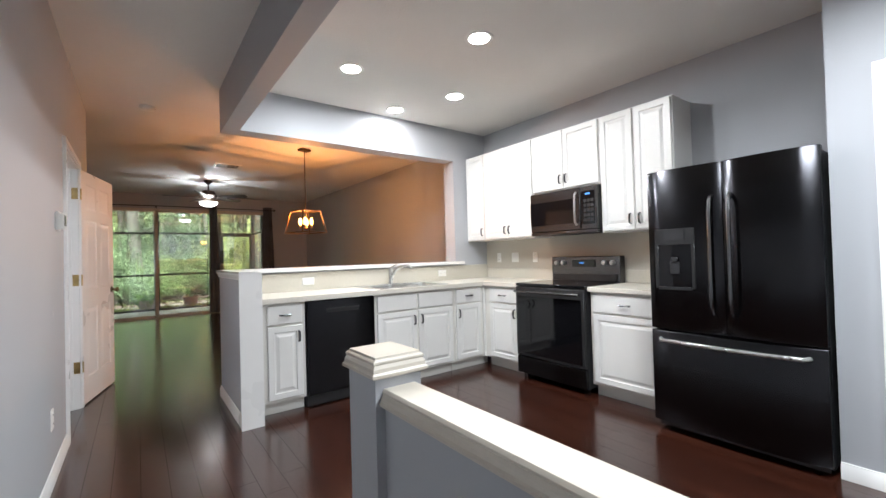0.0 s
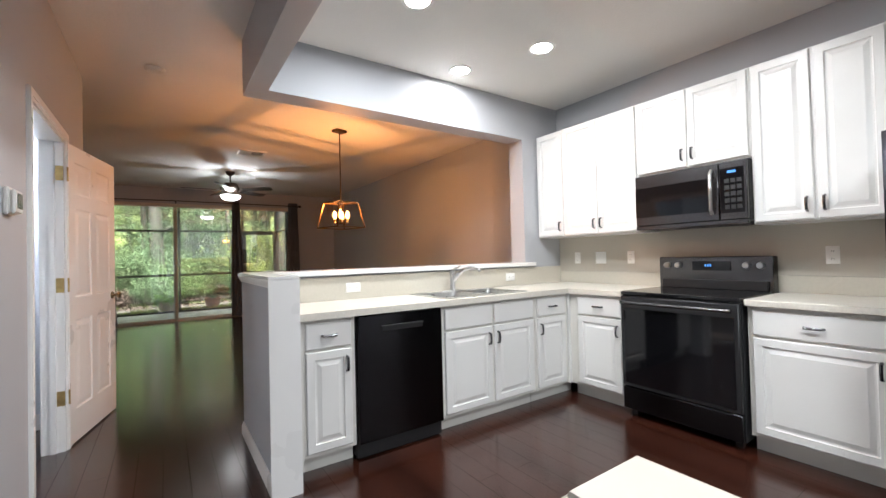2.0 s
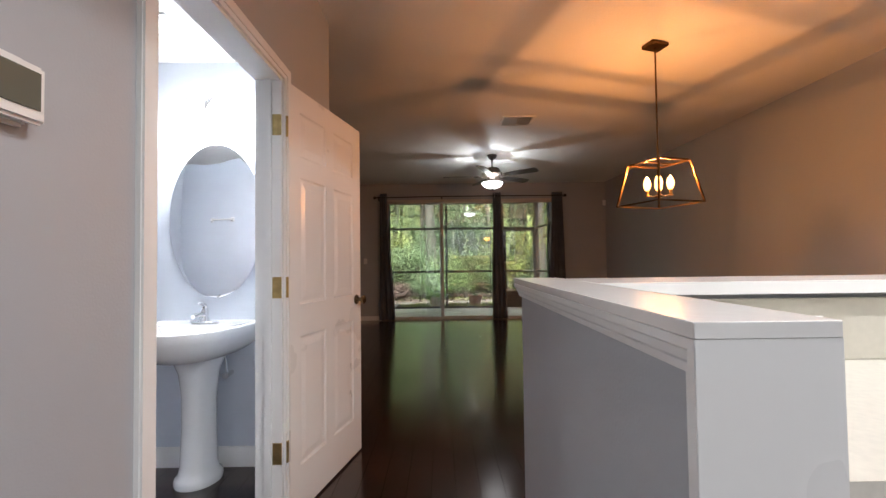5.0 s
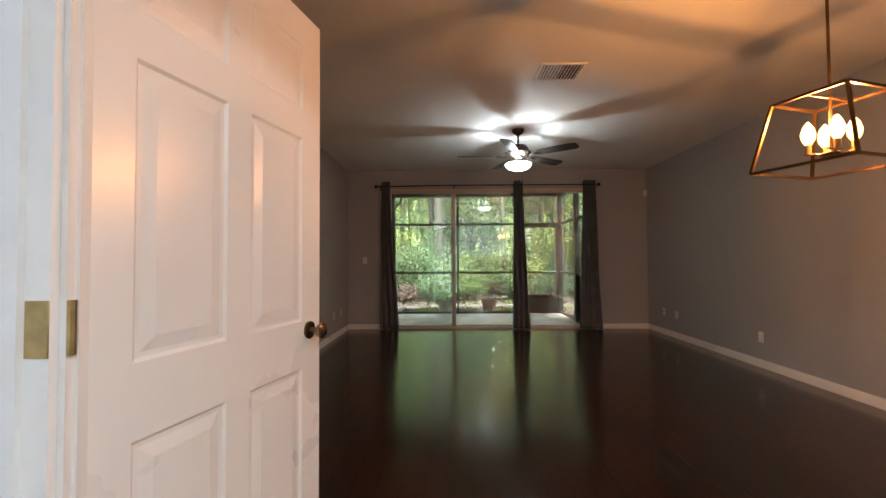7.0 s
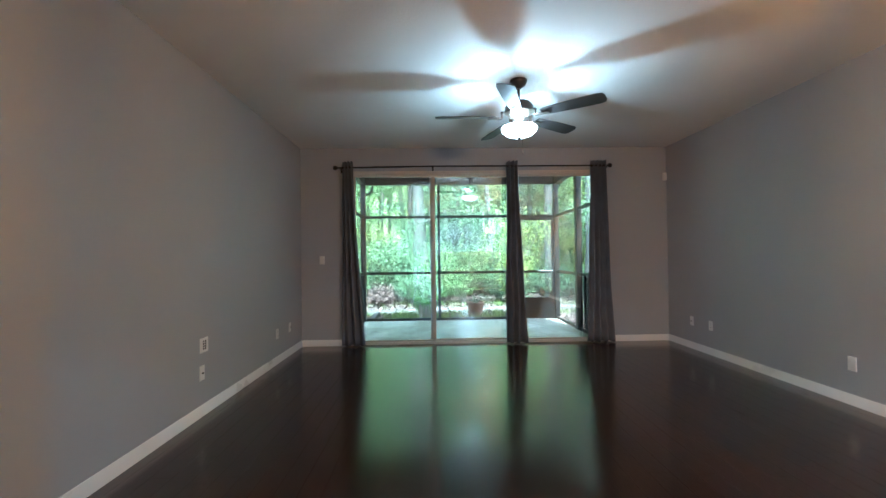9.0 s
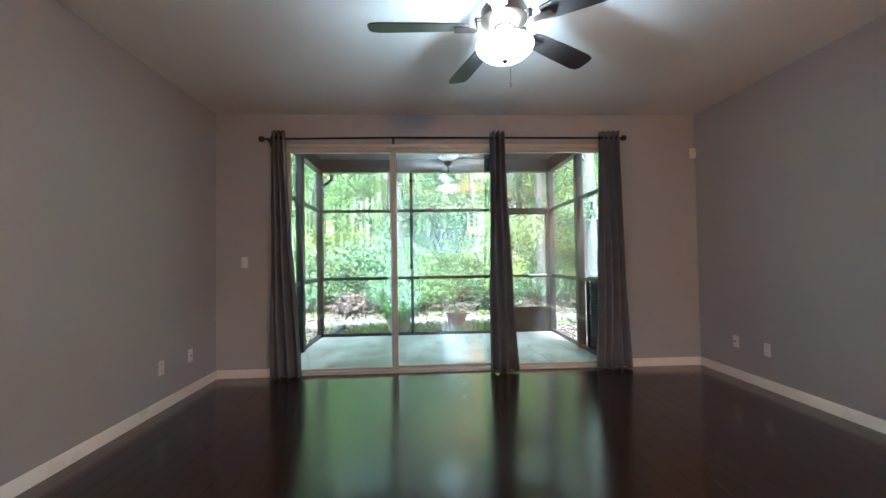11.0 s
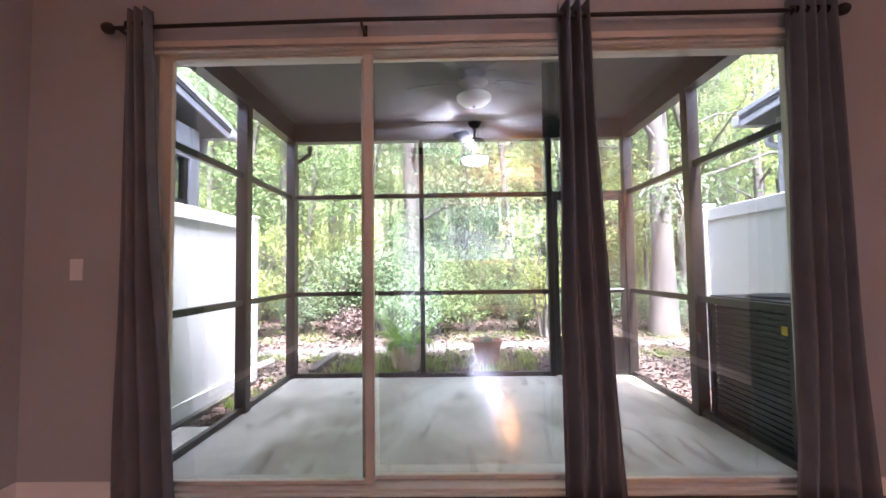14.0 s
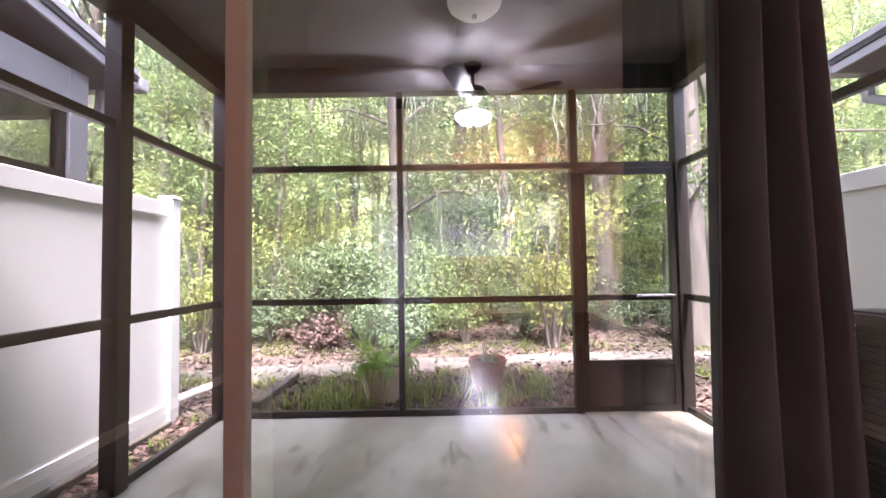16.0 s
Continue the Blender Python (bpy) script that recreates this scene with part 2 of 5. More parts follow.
M["bulb"] = mat("warm_bulb", (0.9, 0.6, 0.3), 0.4, 0, 0, 3, emit=(1.0, 0.40, 0.075), power=2.0)
M["vanity"] = mat("vanity_shade", (0.9, 0.9, 0.9), 0.4, 0, 0, 3, emit=(0.95, 0.98, 1.0), power=4)
M["candle"] = mat("candle_sleeve", (0.30, 0.18, 0.07), 0.4, 0.6, 0.1, 6)
M["clock"] = mat("blue_digits", (0.02, 0.05, 0.1), 0.4, 0, 0, 3, emit=(0.08, 0.35, 1.0), power=0.16)
M["lcd"] = mat("grey_lcd", (0.10, 0.11, 0.09), 0.2, 0, 0.02, 5)
M["yellow"] = mat("yellow_label", (0.7, 0.5, 0.03), 0.5)
M["neightrim"] = mat("grey_painted_trim", (0.27, 0.27, 0.29), 0.5, 0, 0.08, 4)
M["rubber"] = mat("grey_patch", (0.5, 0.5, 0.5), 0.6)


# ---- mesh helpers ----
def box(bm, x0, x1, y0, y1, z0, z1):
    v = [bm.verts.new(c) for c in ((x0, y0, z0), (x1, y0, z0), (x1, y1, z0), (x0, y1, z0), (x0, y0, z1), (x1, y0, z1), (x1, y1, z1), (x0, y1, z1))]
    for f in ((3, 2, 1, 0), (4, 5, 6, 7), (0, 1, 5, 4), (1, 2, 6, 5), (2, 3, 7, 6), (3, 0, 4, 7)):
        bm.faces.new([v[i] for i in f])
    return bm


def boxes(*dims, bevel=0.0, seg=1):
    bm = bmesh.new()
    for d in dims:
        box(bm, *d)
    if bevel:
        bmesh.ops.bevel(bm, geom=bm.edges[:], offset=bevel, segments=seg, affect="EDGES", clamp_overlap=True)
    return bm


def tube(bm, pts, radii, seg=10, caps=True):
    """A round bar along points; radii is one number or one for each point."""
    pts = [Vector(p) for p in pts]
    if isinstance(radii, (int, float)):
        radii = [radii] * len(pts)
    loops = []
    side = None
    for i, p in enumerate(pts):
        d = (pts[min(i + 1, len(pts) - 1)] - pts[max(i - 1, 0)]).normalized()
        if side is None:
            side = d.orthogonal().normalized()
        side = (side - d * side.dot(d)).normalized()
        up = d.cross(side)
        loops.append([bm.verts.new(p + radii[i] * (math.cos(a) * side + math.sin(a) * up)) for a in [2 * math.pi * k / seg for k in range(seg)]])
    for a, b in zip(loops, loops[1:]):
        for k in range(seg):
            f = bm.faces.new((a[k], a[(k + 1) % seg], b[(k + 1) % seg], b[k]))
            f.smooth = True
    if caps:
        bm.faces.new(loops[0][::-1])
        bm.faces.new(loops[-1])
    return bm


def lathe(bm, profile, cx=0, cy=0, seg=28, sx=1.0, sy=1.0, close=True):
    loops = [[bm.verts.new((cx + sx * r * math.cos(2 * math.pi * k / seg), cy + sy * r * math.sin(2 * math.pi * k / seg), z)) for k in range(seg)] for r, z in profile]
    for a, b in zip(loops, loops[1:]):
        for k in range(seg):
            f = bm.faces.new((a[k], a[(k + 1) % seg], b[(k + 1) % seg], b[k]))
            f.smooth = True
    if close:
        bm.faces.new(loops[0][::-1])
        bm.faces.new(loops[-1])
    return bm


def rings(bm, x0, x1, z0, z1, steps, y=0.0):
    """A moulded rectangle facing -y: steps of (inset, y), the last one capped."""
    prev = None
    for inset, yy in steps:
        c = [bm.verts.new(p) for p in ((x0 + inset, y + yy, z0 + inset), (x1 - inset, y + yy, z0 + inset), (x1 - inset, y + yy, z1 - inset), (x0 + inset, y + yy, z1 - inset))]
        if prev:
            for i in range(4):
                bm.faces.new((prev[i], prev[(i + 1) % 4], c[(i + 1) % 4], c[i]))
        prev = c
    bm.faces.new(prev)
    return bm


def mesh_of(name, bm, material):
    bmesh.ops.recalc_face_normals(bm, faces=bm.faces[:])
    me = bpy.data.meshes.new(name)
    bm.to_mesh(me)
    bm.free()
    me.materials.append(material)
    me.set_sharp_from_angle(angle=radians(38))
    return me


def part(name, bm, material, parent=None, label=""):
    ob = new(name, mesh_of(name, bm, M[material] if isinstance(material, str) else material))
    if parent:
        ob.parent = parent
    if label:
        ob["label"] = label
    return ob


def thing(name, m, label, category, group=""):
    ob = new(name)
    ob.empty_display_size = 0.1
    ob.matrix_world = m
    return tagged(ob, label, category, group)


def slab_grid(xs, ys, z0, z1, solid):
    """One slab on a grid, solid where solid(x, y) is true: for worktops with cut-outs."""
    bm = bmesh.new()
    vert = {}

    def v(i, j, z):
        if (i, j, z) not in vert:
            vert[i, j, z] = bm.verts.new((xs[i], ys[j], z))
        return vert[i, j, z]

    cell = {(i, j): solid((xs[i] + xs[i + 1]) / 2, (ys[j] + ys[j + 1]) / 2) for i in range(len(xs) - 1) for j in range(len(ys) - 1)}
    for (i, j), on in cell.items():
        if not on:
            continue
        for z in (z0, z1):
            bm.faces.new((v(i, j, z), v(i + 1, j, z), v(i + 1, j + 1, z), v(i, j + 1, z)))
        for di, dj, a, b in ((-1, 0, (i, j), (i, j + 1)), (1, 0, (i + 1, j), (i + 1, j + 1)), (0, -1, (i, j), (i + 1, j)), (0, 1, (i, j + 1), (i + 1, j + 1))):
            if not cell.get((i + di, j + dj)):
                bm.faces.new((v(*a, z0), v(*b, z0), v(*b, z1), v(*a, z1)))
    return bm


def structure(name, bm, material, label, category):
    return tagged(part(name, bm, material), label, category, kind="structure")


# ---- structure of the house ----
XL, XH, XK, XR = -1.50, -0.40, 3.655, 3.69
YB, CZ = 11.0, 2.76
ST, SB = 3.83, 4.02          # front and back of the half wall line
structure("wall_hall", boxes((XH - 0.12, XH, -3.0, 3.71, 0, CZ), (XH - 0.12, XH, 4.56, 5.34, 0, CZ), (XH - 0.12, XH, 3.71, 4.56, 2.05, CZ)), "wall",
          "pale grey painted hallway wall with a doorway", "wall")
structure("wall_bath_back", boxes((-2.7, XH - 0.12, 5.17, 5.34, 0, CZ)), "wall", "painted partition behind the washroom", "wall")
for k, run in enumerate(((-2.7, XH - 0.122, 5.155, 5.168), (-2.7, XH - 0.122, 3.5, 3.6), (-2.7, -2.6, 3.6, 5.155), (XH - 0.134, XH - 0.122, 3.6, 3.67), (XH - 0.134, XH - 0.122, 4.6, 5.15))):
    structure("wall_bath_%d" % (k + 1), boxes((*run, 0, 2.42)), "bathwall", "pale blue painted washroom wall", "wall")
structure("ceiling_bath", boxes((-2.7, XH - 0.125, 3.5, 5.16, 2.42, 2.46)), "ceiling", "white washroom ceiling", "ceiling")
structure("wall_living_left", boxes((XL - 0.15, XL, 5.345, YB, 0, CZ)), "wall", "grey painted living room wall", "wall")
structure("wall_right", boxes((XK, XK + 0.2, 0.33, ST, 0, CZ), (XR, XR + 0.2, SB, YB, 0, CZ), (XK, XK + 0.2, ST, SB, 0, CZ)), "wall", "grey painted party wall", "wall")
structure("wall_pantry", boxes((2.915, 3.035, -3.0, -0.62, 0, CZ), (2.915, 3.035, 0.16, 0.39, 0, CZ), (2.915, 3.035, -0.62, 0.16, 2.05, CZ), (3.035, XK, 0.27, 0.39, 0, CZ)), "wall",
          "pale grey wall beside the refrigerator", "wall")
structure("wall_front", boxes((XH - 0.12, -0.10, -3.15, -3.0, 0, CZ), (0.26, 3.035, -3.15, -3.0, 0, CZ), (-0.10, 0.26, -3.15, -3.0, 0, 0.28), (-0.10, 0.26, -3.15, -3.0, 1.92, CZ)), "wall", "grey wall at the entrance end", "wall")
structure("wall_back", boxes((XL - 0.15, -0.86, YB, YB + 0.2, -0.3, 2.86), (2.76, XR + 0.2, YB, YB + 0.2, -0.3, 2.86), (-0.86, 2.76, YB, YB + 0.2, 2.43, 2.86), (-0.86, 2.76, YB, YB + 0.2, -0.3, -0.02)),
          "wall", "grey wall with a wide sliding door opening", "wall")
structure("wall_stub", boxes((3.13, XK, ST, SB, 0, CZ)), "wall", "grey wall end beside the pass-through", "wall")
structure("ceiling", boxes((XL - 0.15, XR + 0.2, 5.34, YB, CZ, CZ + 0.12), (XH - 0.12, XR + 0.2, -3.15, 5.34, CZ, CZ + 0.12)), "ceiling", "textured off-white ceiling", "ceiling")
structure("ceiling_beam", boxes((0.61, 0.74, -3.0, SB, 2.37, CZ), (0.74, 3.13, ST, SB, 2.37, CZ)), "wall", "grey dropped beam over the pass-through", "beam")
structure("roof_slab", boxes((XL - 0.4, XR + 0.5, -3.4, YB + 0.25, 2.9, 3.0)), "roofdark", "roof deck above the house", "roof")
floor = structure("floor", boxes((XL - 0.15, XR + 0.2, 5.3, YB, -0.06, -0.008), (-2.7, XR + 0.2, -3.15, 5.3, -0.06, -0.008)), "subfloor", "dark plank floor", "floor")

# half wall with its wing
structure("half_wall", boxes((0.60, 0.725, 3.126, 4.125, 0, 1.116), (0.725, 3.13, ST + 0.01, SB, 0, 1.10)), "wall", "low grey half wall round the counter", "half wall")
structure("half_wall_cap", boxes((0.577, 0.732, 3.1105, 4.15, 1.117, 1.135), (0.735, 3.13, ST - 0.045, SB + 0.045, 1.10, 1.135), (3.132, 3.24, ST - 0.045, ST - 0.002, 1.10, 1.135), bevel=0.001), "glosstrim",
          "white painted cap on the half wall", "trim")
structure("half_wall_end", boxes((0.578, 0.732, 3.1108, 3.125, 0, 1.1168)), "trim", "white end board of the half wall", "trim")
# mitred casing: along the top of the wing and down its free end
bm = bmesh.new()
prev = None
for d, t in ((0.0, 0.0), (0.0, 0.022), (0.012, 0.021), (0.016, 0.015), (0.028, 0.012), (0.033, 0.007), (0.044, 0.005), (0.046, 0.0)):
    x = 0.599 - t
    row = [bm.verts.new(c) for c in ((x, 4.148, 1.1165 - d), (x, 3.1115 + d, 1.1165 - d), (x, 3.1115 + d, 0.09))]
    if prev:
        for k in range(2):
            bm.faces.new((prev[k], prev[k + 1], row[k + 1], row[k]))
    prev = row
structure("half_wall_moulding", bm, "trim", "white mitred moulding on the half wall", "trim").data.shade_flat()
structure("half_wall_moulding", boxes((0.755, 3.13, SB, SB + 0.017, 1.03, 1.099), bevel=0.003), "trim", "white moulding under the half wall cap", "trim")

# baseboards
def base_run(bm, x0, y0, x1, y1, nx, ny, h=0.085):
    """A moulded skirting from one point to another; (nx, ny) points into the room."""
    prof = [(0.0, 0.0), (0.016, 0.0), (0.016, h - 0.025), (0.009, h - 0.012), (0.007, h), (0.0, h)]
    a = [bm.verts.new((x0 + nx * d, y0 + ny * d, z)) for d, z in prof]
    b = [bm.verts.new((x1 + nx * d, y1 + ny * d, z)) for d, z in prof]
    for i in range(len(prof)):
        j = (i + 1) % len(prof)
        bm.faces.new((a[i], a[j], b[j], b[i]))
    bm.faces.new(a[::-1])
    bm.faces.new(b)


bm = bmesh.new()
for run in ((XH, -3, XH, 3.655, 1, 0), (XH, 4.62, XH, 5.34, 1, 0), (XL, 5.345, XL, YB, 1, 0), (XL, YB, -0.885, YB, 0, -1), (2.785, YB, XR, YB, 0, -1),
            (XR, SB, XR, YB, -1, 0), (0.60, 3.158, 0.60, 4.125, -1, 0), (2.915, 0.22, 2.915, 0.39, -1, 0), (2.915, -3, 2.915, -0.70, -1, 0), (-2.6, 5.155, XH - 0.14, 5.155, 0, -1),
            (0.735, SB, 3.13, SB, 0, 1)):
    base_run(bm, *run, h=0.115 if run[0] == -2.6 else 0.085)
structure("baseboard", bm, "trim", "white moulded baseboard", "baseboard")

# washroom doorway
def casing_bm(bm, y0, y1, top, x, out):
    """Door casing round an opening in a wall facing x; out is the way it projects."""
    for w0, w1, d in ((0.0, 0.058, 0.012), (0.018, 0.054, 0.018)):
        xa, xb = sorted((x, x + out * d))
        box(bm, xa, xb, y0 - w1, y0 - w0, 0, top + w1)
        box(bm, xa, xb, y1 + w0, y1 + w1, 0, top + w1)
        box(bm, xa, xb, y0 - w0, y1 + w0, top + w0, top + w1)


bm = bmesh.new()
casing_bm(bm, 3.712, 4.558, 2.045, XH, 1)
box(bm, XH - 0.12, XH - 0.001, 3.711, 3.728, 0, 2.05)
box(bm, XH - 0.12, XH - 0.001, 4.542, 4.559, 0, 2.05)
box(bm, XH - 0.12, XH - 0.001, 3.728, 4.542, 2.034, 2.05)
box(bm, XH - 0.075, XH - 0.045, 3.728, 3.74, 0, 2.034)
box(bm, XH - 0.075, XH - 0.045, 4.53, 4.542, 0, 2.034)
structure("door_casing", bm, "trim", "white painted door casing", "trim")
bm = bmesh.new()
casing_bm(bm, -0.62, 0.16, 2.045, 2.915, -1)
structure("door_casing_pantry", bm, "trim", "white painted pantry door casing", "trim")
structure("door_2", boxes((2.955, 2.99, -0.615, 0.155, 0.01, 2.04)), "trim", "closed white pantry door", "door")

# sliding door
structure("window_frame", boxes((-0.855, -0.80, YB + 0.03, YB + 0.17, 0.03, 2.38), (2.70, 2.755, YB + 0.03, YB + 0.17, 0.03, 2.38), (-0.855, 2.755, YB + 0.032, YB + 0.17, 2.381, 2.425),
                                (-0.855, 2.755, YB + 0.02, YB + 0.18, -0.018, 0.028), (-0.855, 2.755, YB - 0.012, YB + 0.018, 0.001, 0.014), bevel=0.003), "doorframe", "tan sliding door frame", "door frame")
structure("trim_lintel", boxes((-0.88, 2.78, YB - 0.016, YB - 0.001, 2.40, 2.435), (-0.855, 2.755, YB + 0.002, YB + 0.03, 2.386, 2.399), bevel=0.003), "doorframe", "painted head trim above the sliding door", "trim")
for i, (x0, x1, yy) in enumerate(((-0.80, 0.375, YB + 0.06), (0.30, 1.55, YB + 0.11), (1.48, 2.70, YB + 0.06))):
    win = thing("window_%d" % (i + 1), pose(x0, yy, 0.03), "sliding glass door panel in a tan frame", "sliding door")
    win["kind"] = "structure"
    w = x1 - x0
    st = 0.05 if i != 1 else 0.03
    part("frame", boxes((0, st, 0, 0.035, 0, 2.35), (w - 0.05, w, 0, 0.035, 0, 2.35), (st, w - 0.05, 0, 0.035, 0, 0.022), (st, w - 0.05, 0, 0.035, 2.338, 2.35), bevel=0.003), "doorframe", win)
    g = part("pane", boxes((st, w - 0.05, 0.014, 0.018, 0.022, 2.338)), "glass", win)
    g.visible_shadow = False
    if i == 1:
        g.matrix_local = pose(0, 0.022, 0, 0.9)

# ---- kitchen ----
DOOR_STEPS = [(0.0, 0.0), (0.0, -0.016), (0.004, -0.019), (0.046, -0.019), (0.050, -0.012), (0.060, -0.0115), (0.080, -0.0175), (0.083, -0.019)]
SLAB_STEPS = [(0.0, 0.0), (0.0, -0.014), (0.006, -0.019)]


def pull(parent, x, z, vertical, y=-0.019, name="handle"):
    """A short square bar pull on two feet."""
    L, bm = 0.042, bmesh.new()
    if vertical:
        pts = [(x, y, z - L), (x, y - 0.022, z - L + 0.006), (x, y - 0.026, z), (x, y - 0.022, z + L - 0.006), (x, y, z + L)]
    else:
        pts = [(x - L, y, z), (x - L + 0.006, y - 0.022, z), (x, y - 0.026, z), (x + L - 0.006, y - 0.022, z), (x + L, y, z)]
    tube(bm, pts, 0.0078, 6)
    return part(name, bm, "nickel", parent, "dark polished metal bar handle")


def front(parent, name, x0, x1, z0, z1, steps, handle=None):
    d = part(name, rings(bmesh.new(), x0, x1, z0, z1, steps), "cab", parent)
    d.data.shade_flat()
    if handle == "h":
        pull(d, (x0 + x1) / 2, (z0 + z1) / 2, False)
    elif handle:
        hx = x1 - 0.03 if handle[0] == "r" else x0 + 0.03
        hz = z1 - 0.09 if handle[1] == "t" else z0 + 0.09
        pull(d, hx, hz, True)
    return d


def base_cabinet(m, w, doors, drawers, label, depth=0.58):
    """doors: list of (x0, x1, handle); drawers: list of (x0, x1, handle)."""
    c = thing("base_cabinet", m, label, "base cabinet", "kitchen base cabinets")
    part("body", boxes((0.002, w - 0.002, 0.0, depth, 0.10, 0.872)), "cabin", c)
    part("toe_kick", boxes((0.003, w - 0.003, 0.065, 0.085, 0.0, 0.099)), "cabin", c)
    for x0, x1, h in drawers:
        front(c, "drawer_front", x0, x1, 0.705, 0.852, SLAB_STEPS, h)
    for x0, x1, h in doors:
        front(c, "door", x0, x1, 0.125, 0.69, DOOR_STEPS, h)
    return c


FY, FX = 3.255, 3.055   # faces of the two cabinet runs
white = "white raised-panel base cabinet with dark metal pulls"
base_cabinet(pose(0.76, FY, 0), 0.33, [(0.035, 0.30, "rt")], [(0.035, 0.30, "h")], white + " beside the dishwasher", 0.56)
base_cabinet(pose(1.71, FY, 0), 0.92, [(0.03, 0.45, "rt"), (0.475, 0.89, "lt")], [(0.03, 0.45, None), (0.475, 0.89, None)], "white sink base cabinet with two raised-panel doors", 0.56)
corner = base_cabinet(pose(2.63, FY, 0), 0.40, [(0.025, 0.36, "lt")], [(0.025, 0.36, "h")], white + " in the corner", 0.56)
part("corner_filler", boxes((0.399, 0.47, -0.019, 0.08, 0.10, 0.872)), "cab", corner)
part("toe_kick", boxes((0.399, 0.515, 0.066, 0.086, 0.0, 0.099)), "cabin", corner)
base_cabinet(pose(FX, 3.235, 0, 0, 0, -90), 0.505, [(0.09, 0.485, "rt")], [(0.09, 0.485, "h")], white + " next to the stove")
base_cabinet(pose(FX, 1.925, 0, 0, 0, -90), 0.612, [(0.03, 0.59, "rt")], [(0.03, 0.59, "h")], "wide white raised-panel base cabinet between stove and refrigerator")

# countertop with a hole for the sink
SX0, SX1, SY0, SY1 = 1.80, 2.56, 3.30, 3.765
top = thing("countertop", pose(0, 0, 0), "beige laminate countertop round the kitchen corner", "countertop")
part("slab", slab_grid([0.75, SX0, SX1, 3.015, XK - 0.003], [2.73, 3.215, SY0, SY1, ST - 0.005], 0.874, 0.914,
                       lambda x, y: (y > 3.215 or x > 3.015) and not (SX0 < x < SX1 and SY0 < y < SY1)), "counter", top)
part("slab", boxes((3.015, XK - 0.003, 1.313, 1.93, 0.874, 0.914), bevel=0.004), "counter", top)
splash = thing("backsplash", pose(0, 0, 0), "beige laminate backsplash along the counter", "backsplash")
part("panel", boxes((0.75, XK - 0.003, ST - 0.012, ST - 0.001, 0.9145, 1.085), bevel=0.002), "splash", splash)
part("panel", boxes((XK - 0.014, XK - 0.002, 1.285, ST - 0.014, 0.9145, 1.03), bevel=0.002), "splash", splash)
part("upper_panel", boxes((XK - 0.0035, XK - 0.0005, 1.285, ST - 0.002, 1.031, 1.40)), "beige", splash, "beige painted wall strip")

# sink
sk = thing("kitchen_sink", pose(0, 0, 0), "stainless steel double bowl drop-in sink", "sink")
bm = boxes((SX0 - 0.02, SX1 + 0.02, SY1 - 0.075, SY1 + 0.02, 0.914, 0.921), (SX0 - 0.02, SX1 + 0.02, SY0 - 0.02, SY0 + 0.02, 0.914, 0.921), (SX0 - 0.02, SX0 + 0.02, SY0 + 0.02, SY1 - 0.075, 0.914, 0.921),
           (SX1 - 0.02, SX1 + 0.02, SY0 + 0.02, SY1 - 0.075, 0.914, 0.921), (2.165, 2.195, SY0 + 0.02, SY1 - 0.075, 0.908, 0.919))
part("rim", bm, "stainless", sk)
for x0, x1 in ((SX0 + 0.02, 2.165), (2.195, SX1 - 0.02)):
    bm = bmesh.new()
    y0, y1, prev = SY0 + 0.02, SY1 - 0.075, None
    for ins, z in ((0, 0.92), (0.006, 0.90), (0.015, 0.76), (0.045, 0.735), (0.10, 0.73)):
        pts = []
        for cx, cy, a0 in ((x1 - 0.06, y1 - 0.06, 0), (x0 + 0.06, y1 - 0.06, 90), (x0 + 0.06, y0 + 0.06, 180), (x1 - 0.06, y0 + 0.06, 270)):
            for k in range(4):
                a = radians(a0 + k * 30)
                r = 0.06 if ins < 0.05 else 0.03
                pts.append(bm.verts.new((cx + (r - ins) * math.cos(a), cy + (r - ins) * math.sin(a), z)))
        if prev:
            for k in range(16):
                f = bm.faces.new((prev[k], prev[(k + 1) % 16], pts[(k + 1) % 16], pts[k]))
                f.smooth = True
        prev = pts
    bm.faces.new(prev)
    bowl = part("bowl", bm, "stainless", sk)
    part("drain", lathe(bmesh.new(), [(0.042, 0.731), (0.042, 0.735), (0.02, 0.734)], (x0 + x1) / 2, (y0 + y1) / 2, 16), "chrome", bowl)
fc = thing("kitchen_faucet", pose(2.165, 3.735, 0.921), "brushed nickel single-lever kitchen faucet behind the sink", "faucet")
bm = bmesh.new()
lathe(bm, [(0.030, 0), (0.030, 0.008), (0.024, 0.02), (0.023, 0.13), (0.025, 0.15), (0.018, 0.165)])
part("body", bm, "stainless", fc)
part("base_plate", boxes((-0.12, 0.12, -0.028, 0.028, 0.0, 0.006), bevel=0.003), "stainless", fc)
part("spout", tube(bmesh.new(), [(0.003, -0.012, 0.075), (0.022, -0.045, 0.135), (0.05, -0.09, 0.178), (0.09, -0.145, 0.195), (0.12, -0.19, 0.188), (0.132, -0.21, 0.168)], [0.016, 0.016, 0.015, 0.015, 0.016, 0.017], 12), "stainless", fc)
part("lever", tube(bmesh.new(), [(0, 0, 0.16), (0.012, -0.012, 0.185), (0.055, -0.05, 0.215)], [0.013, 0.010, 0.006], 10), "stainless", fc)

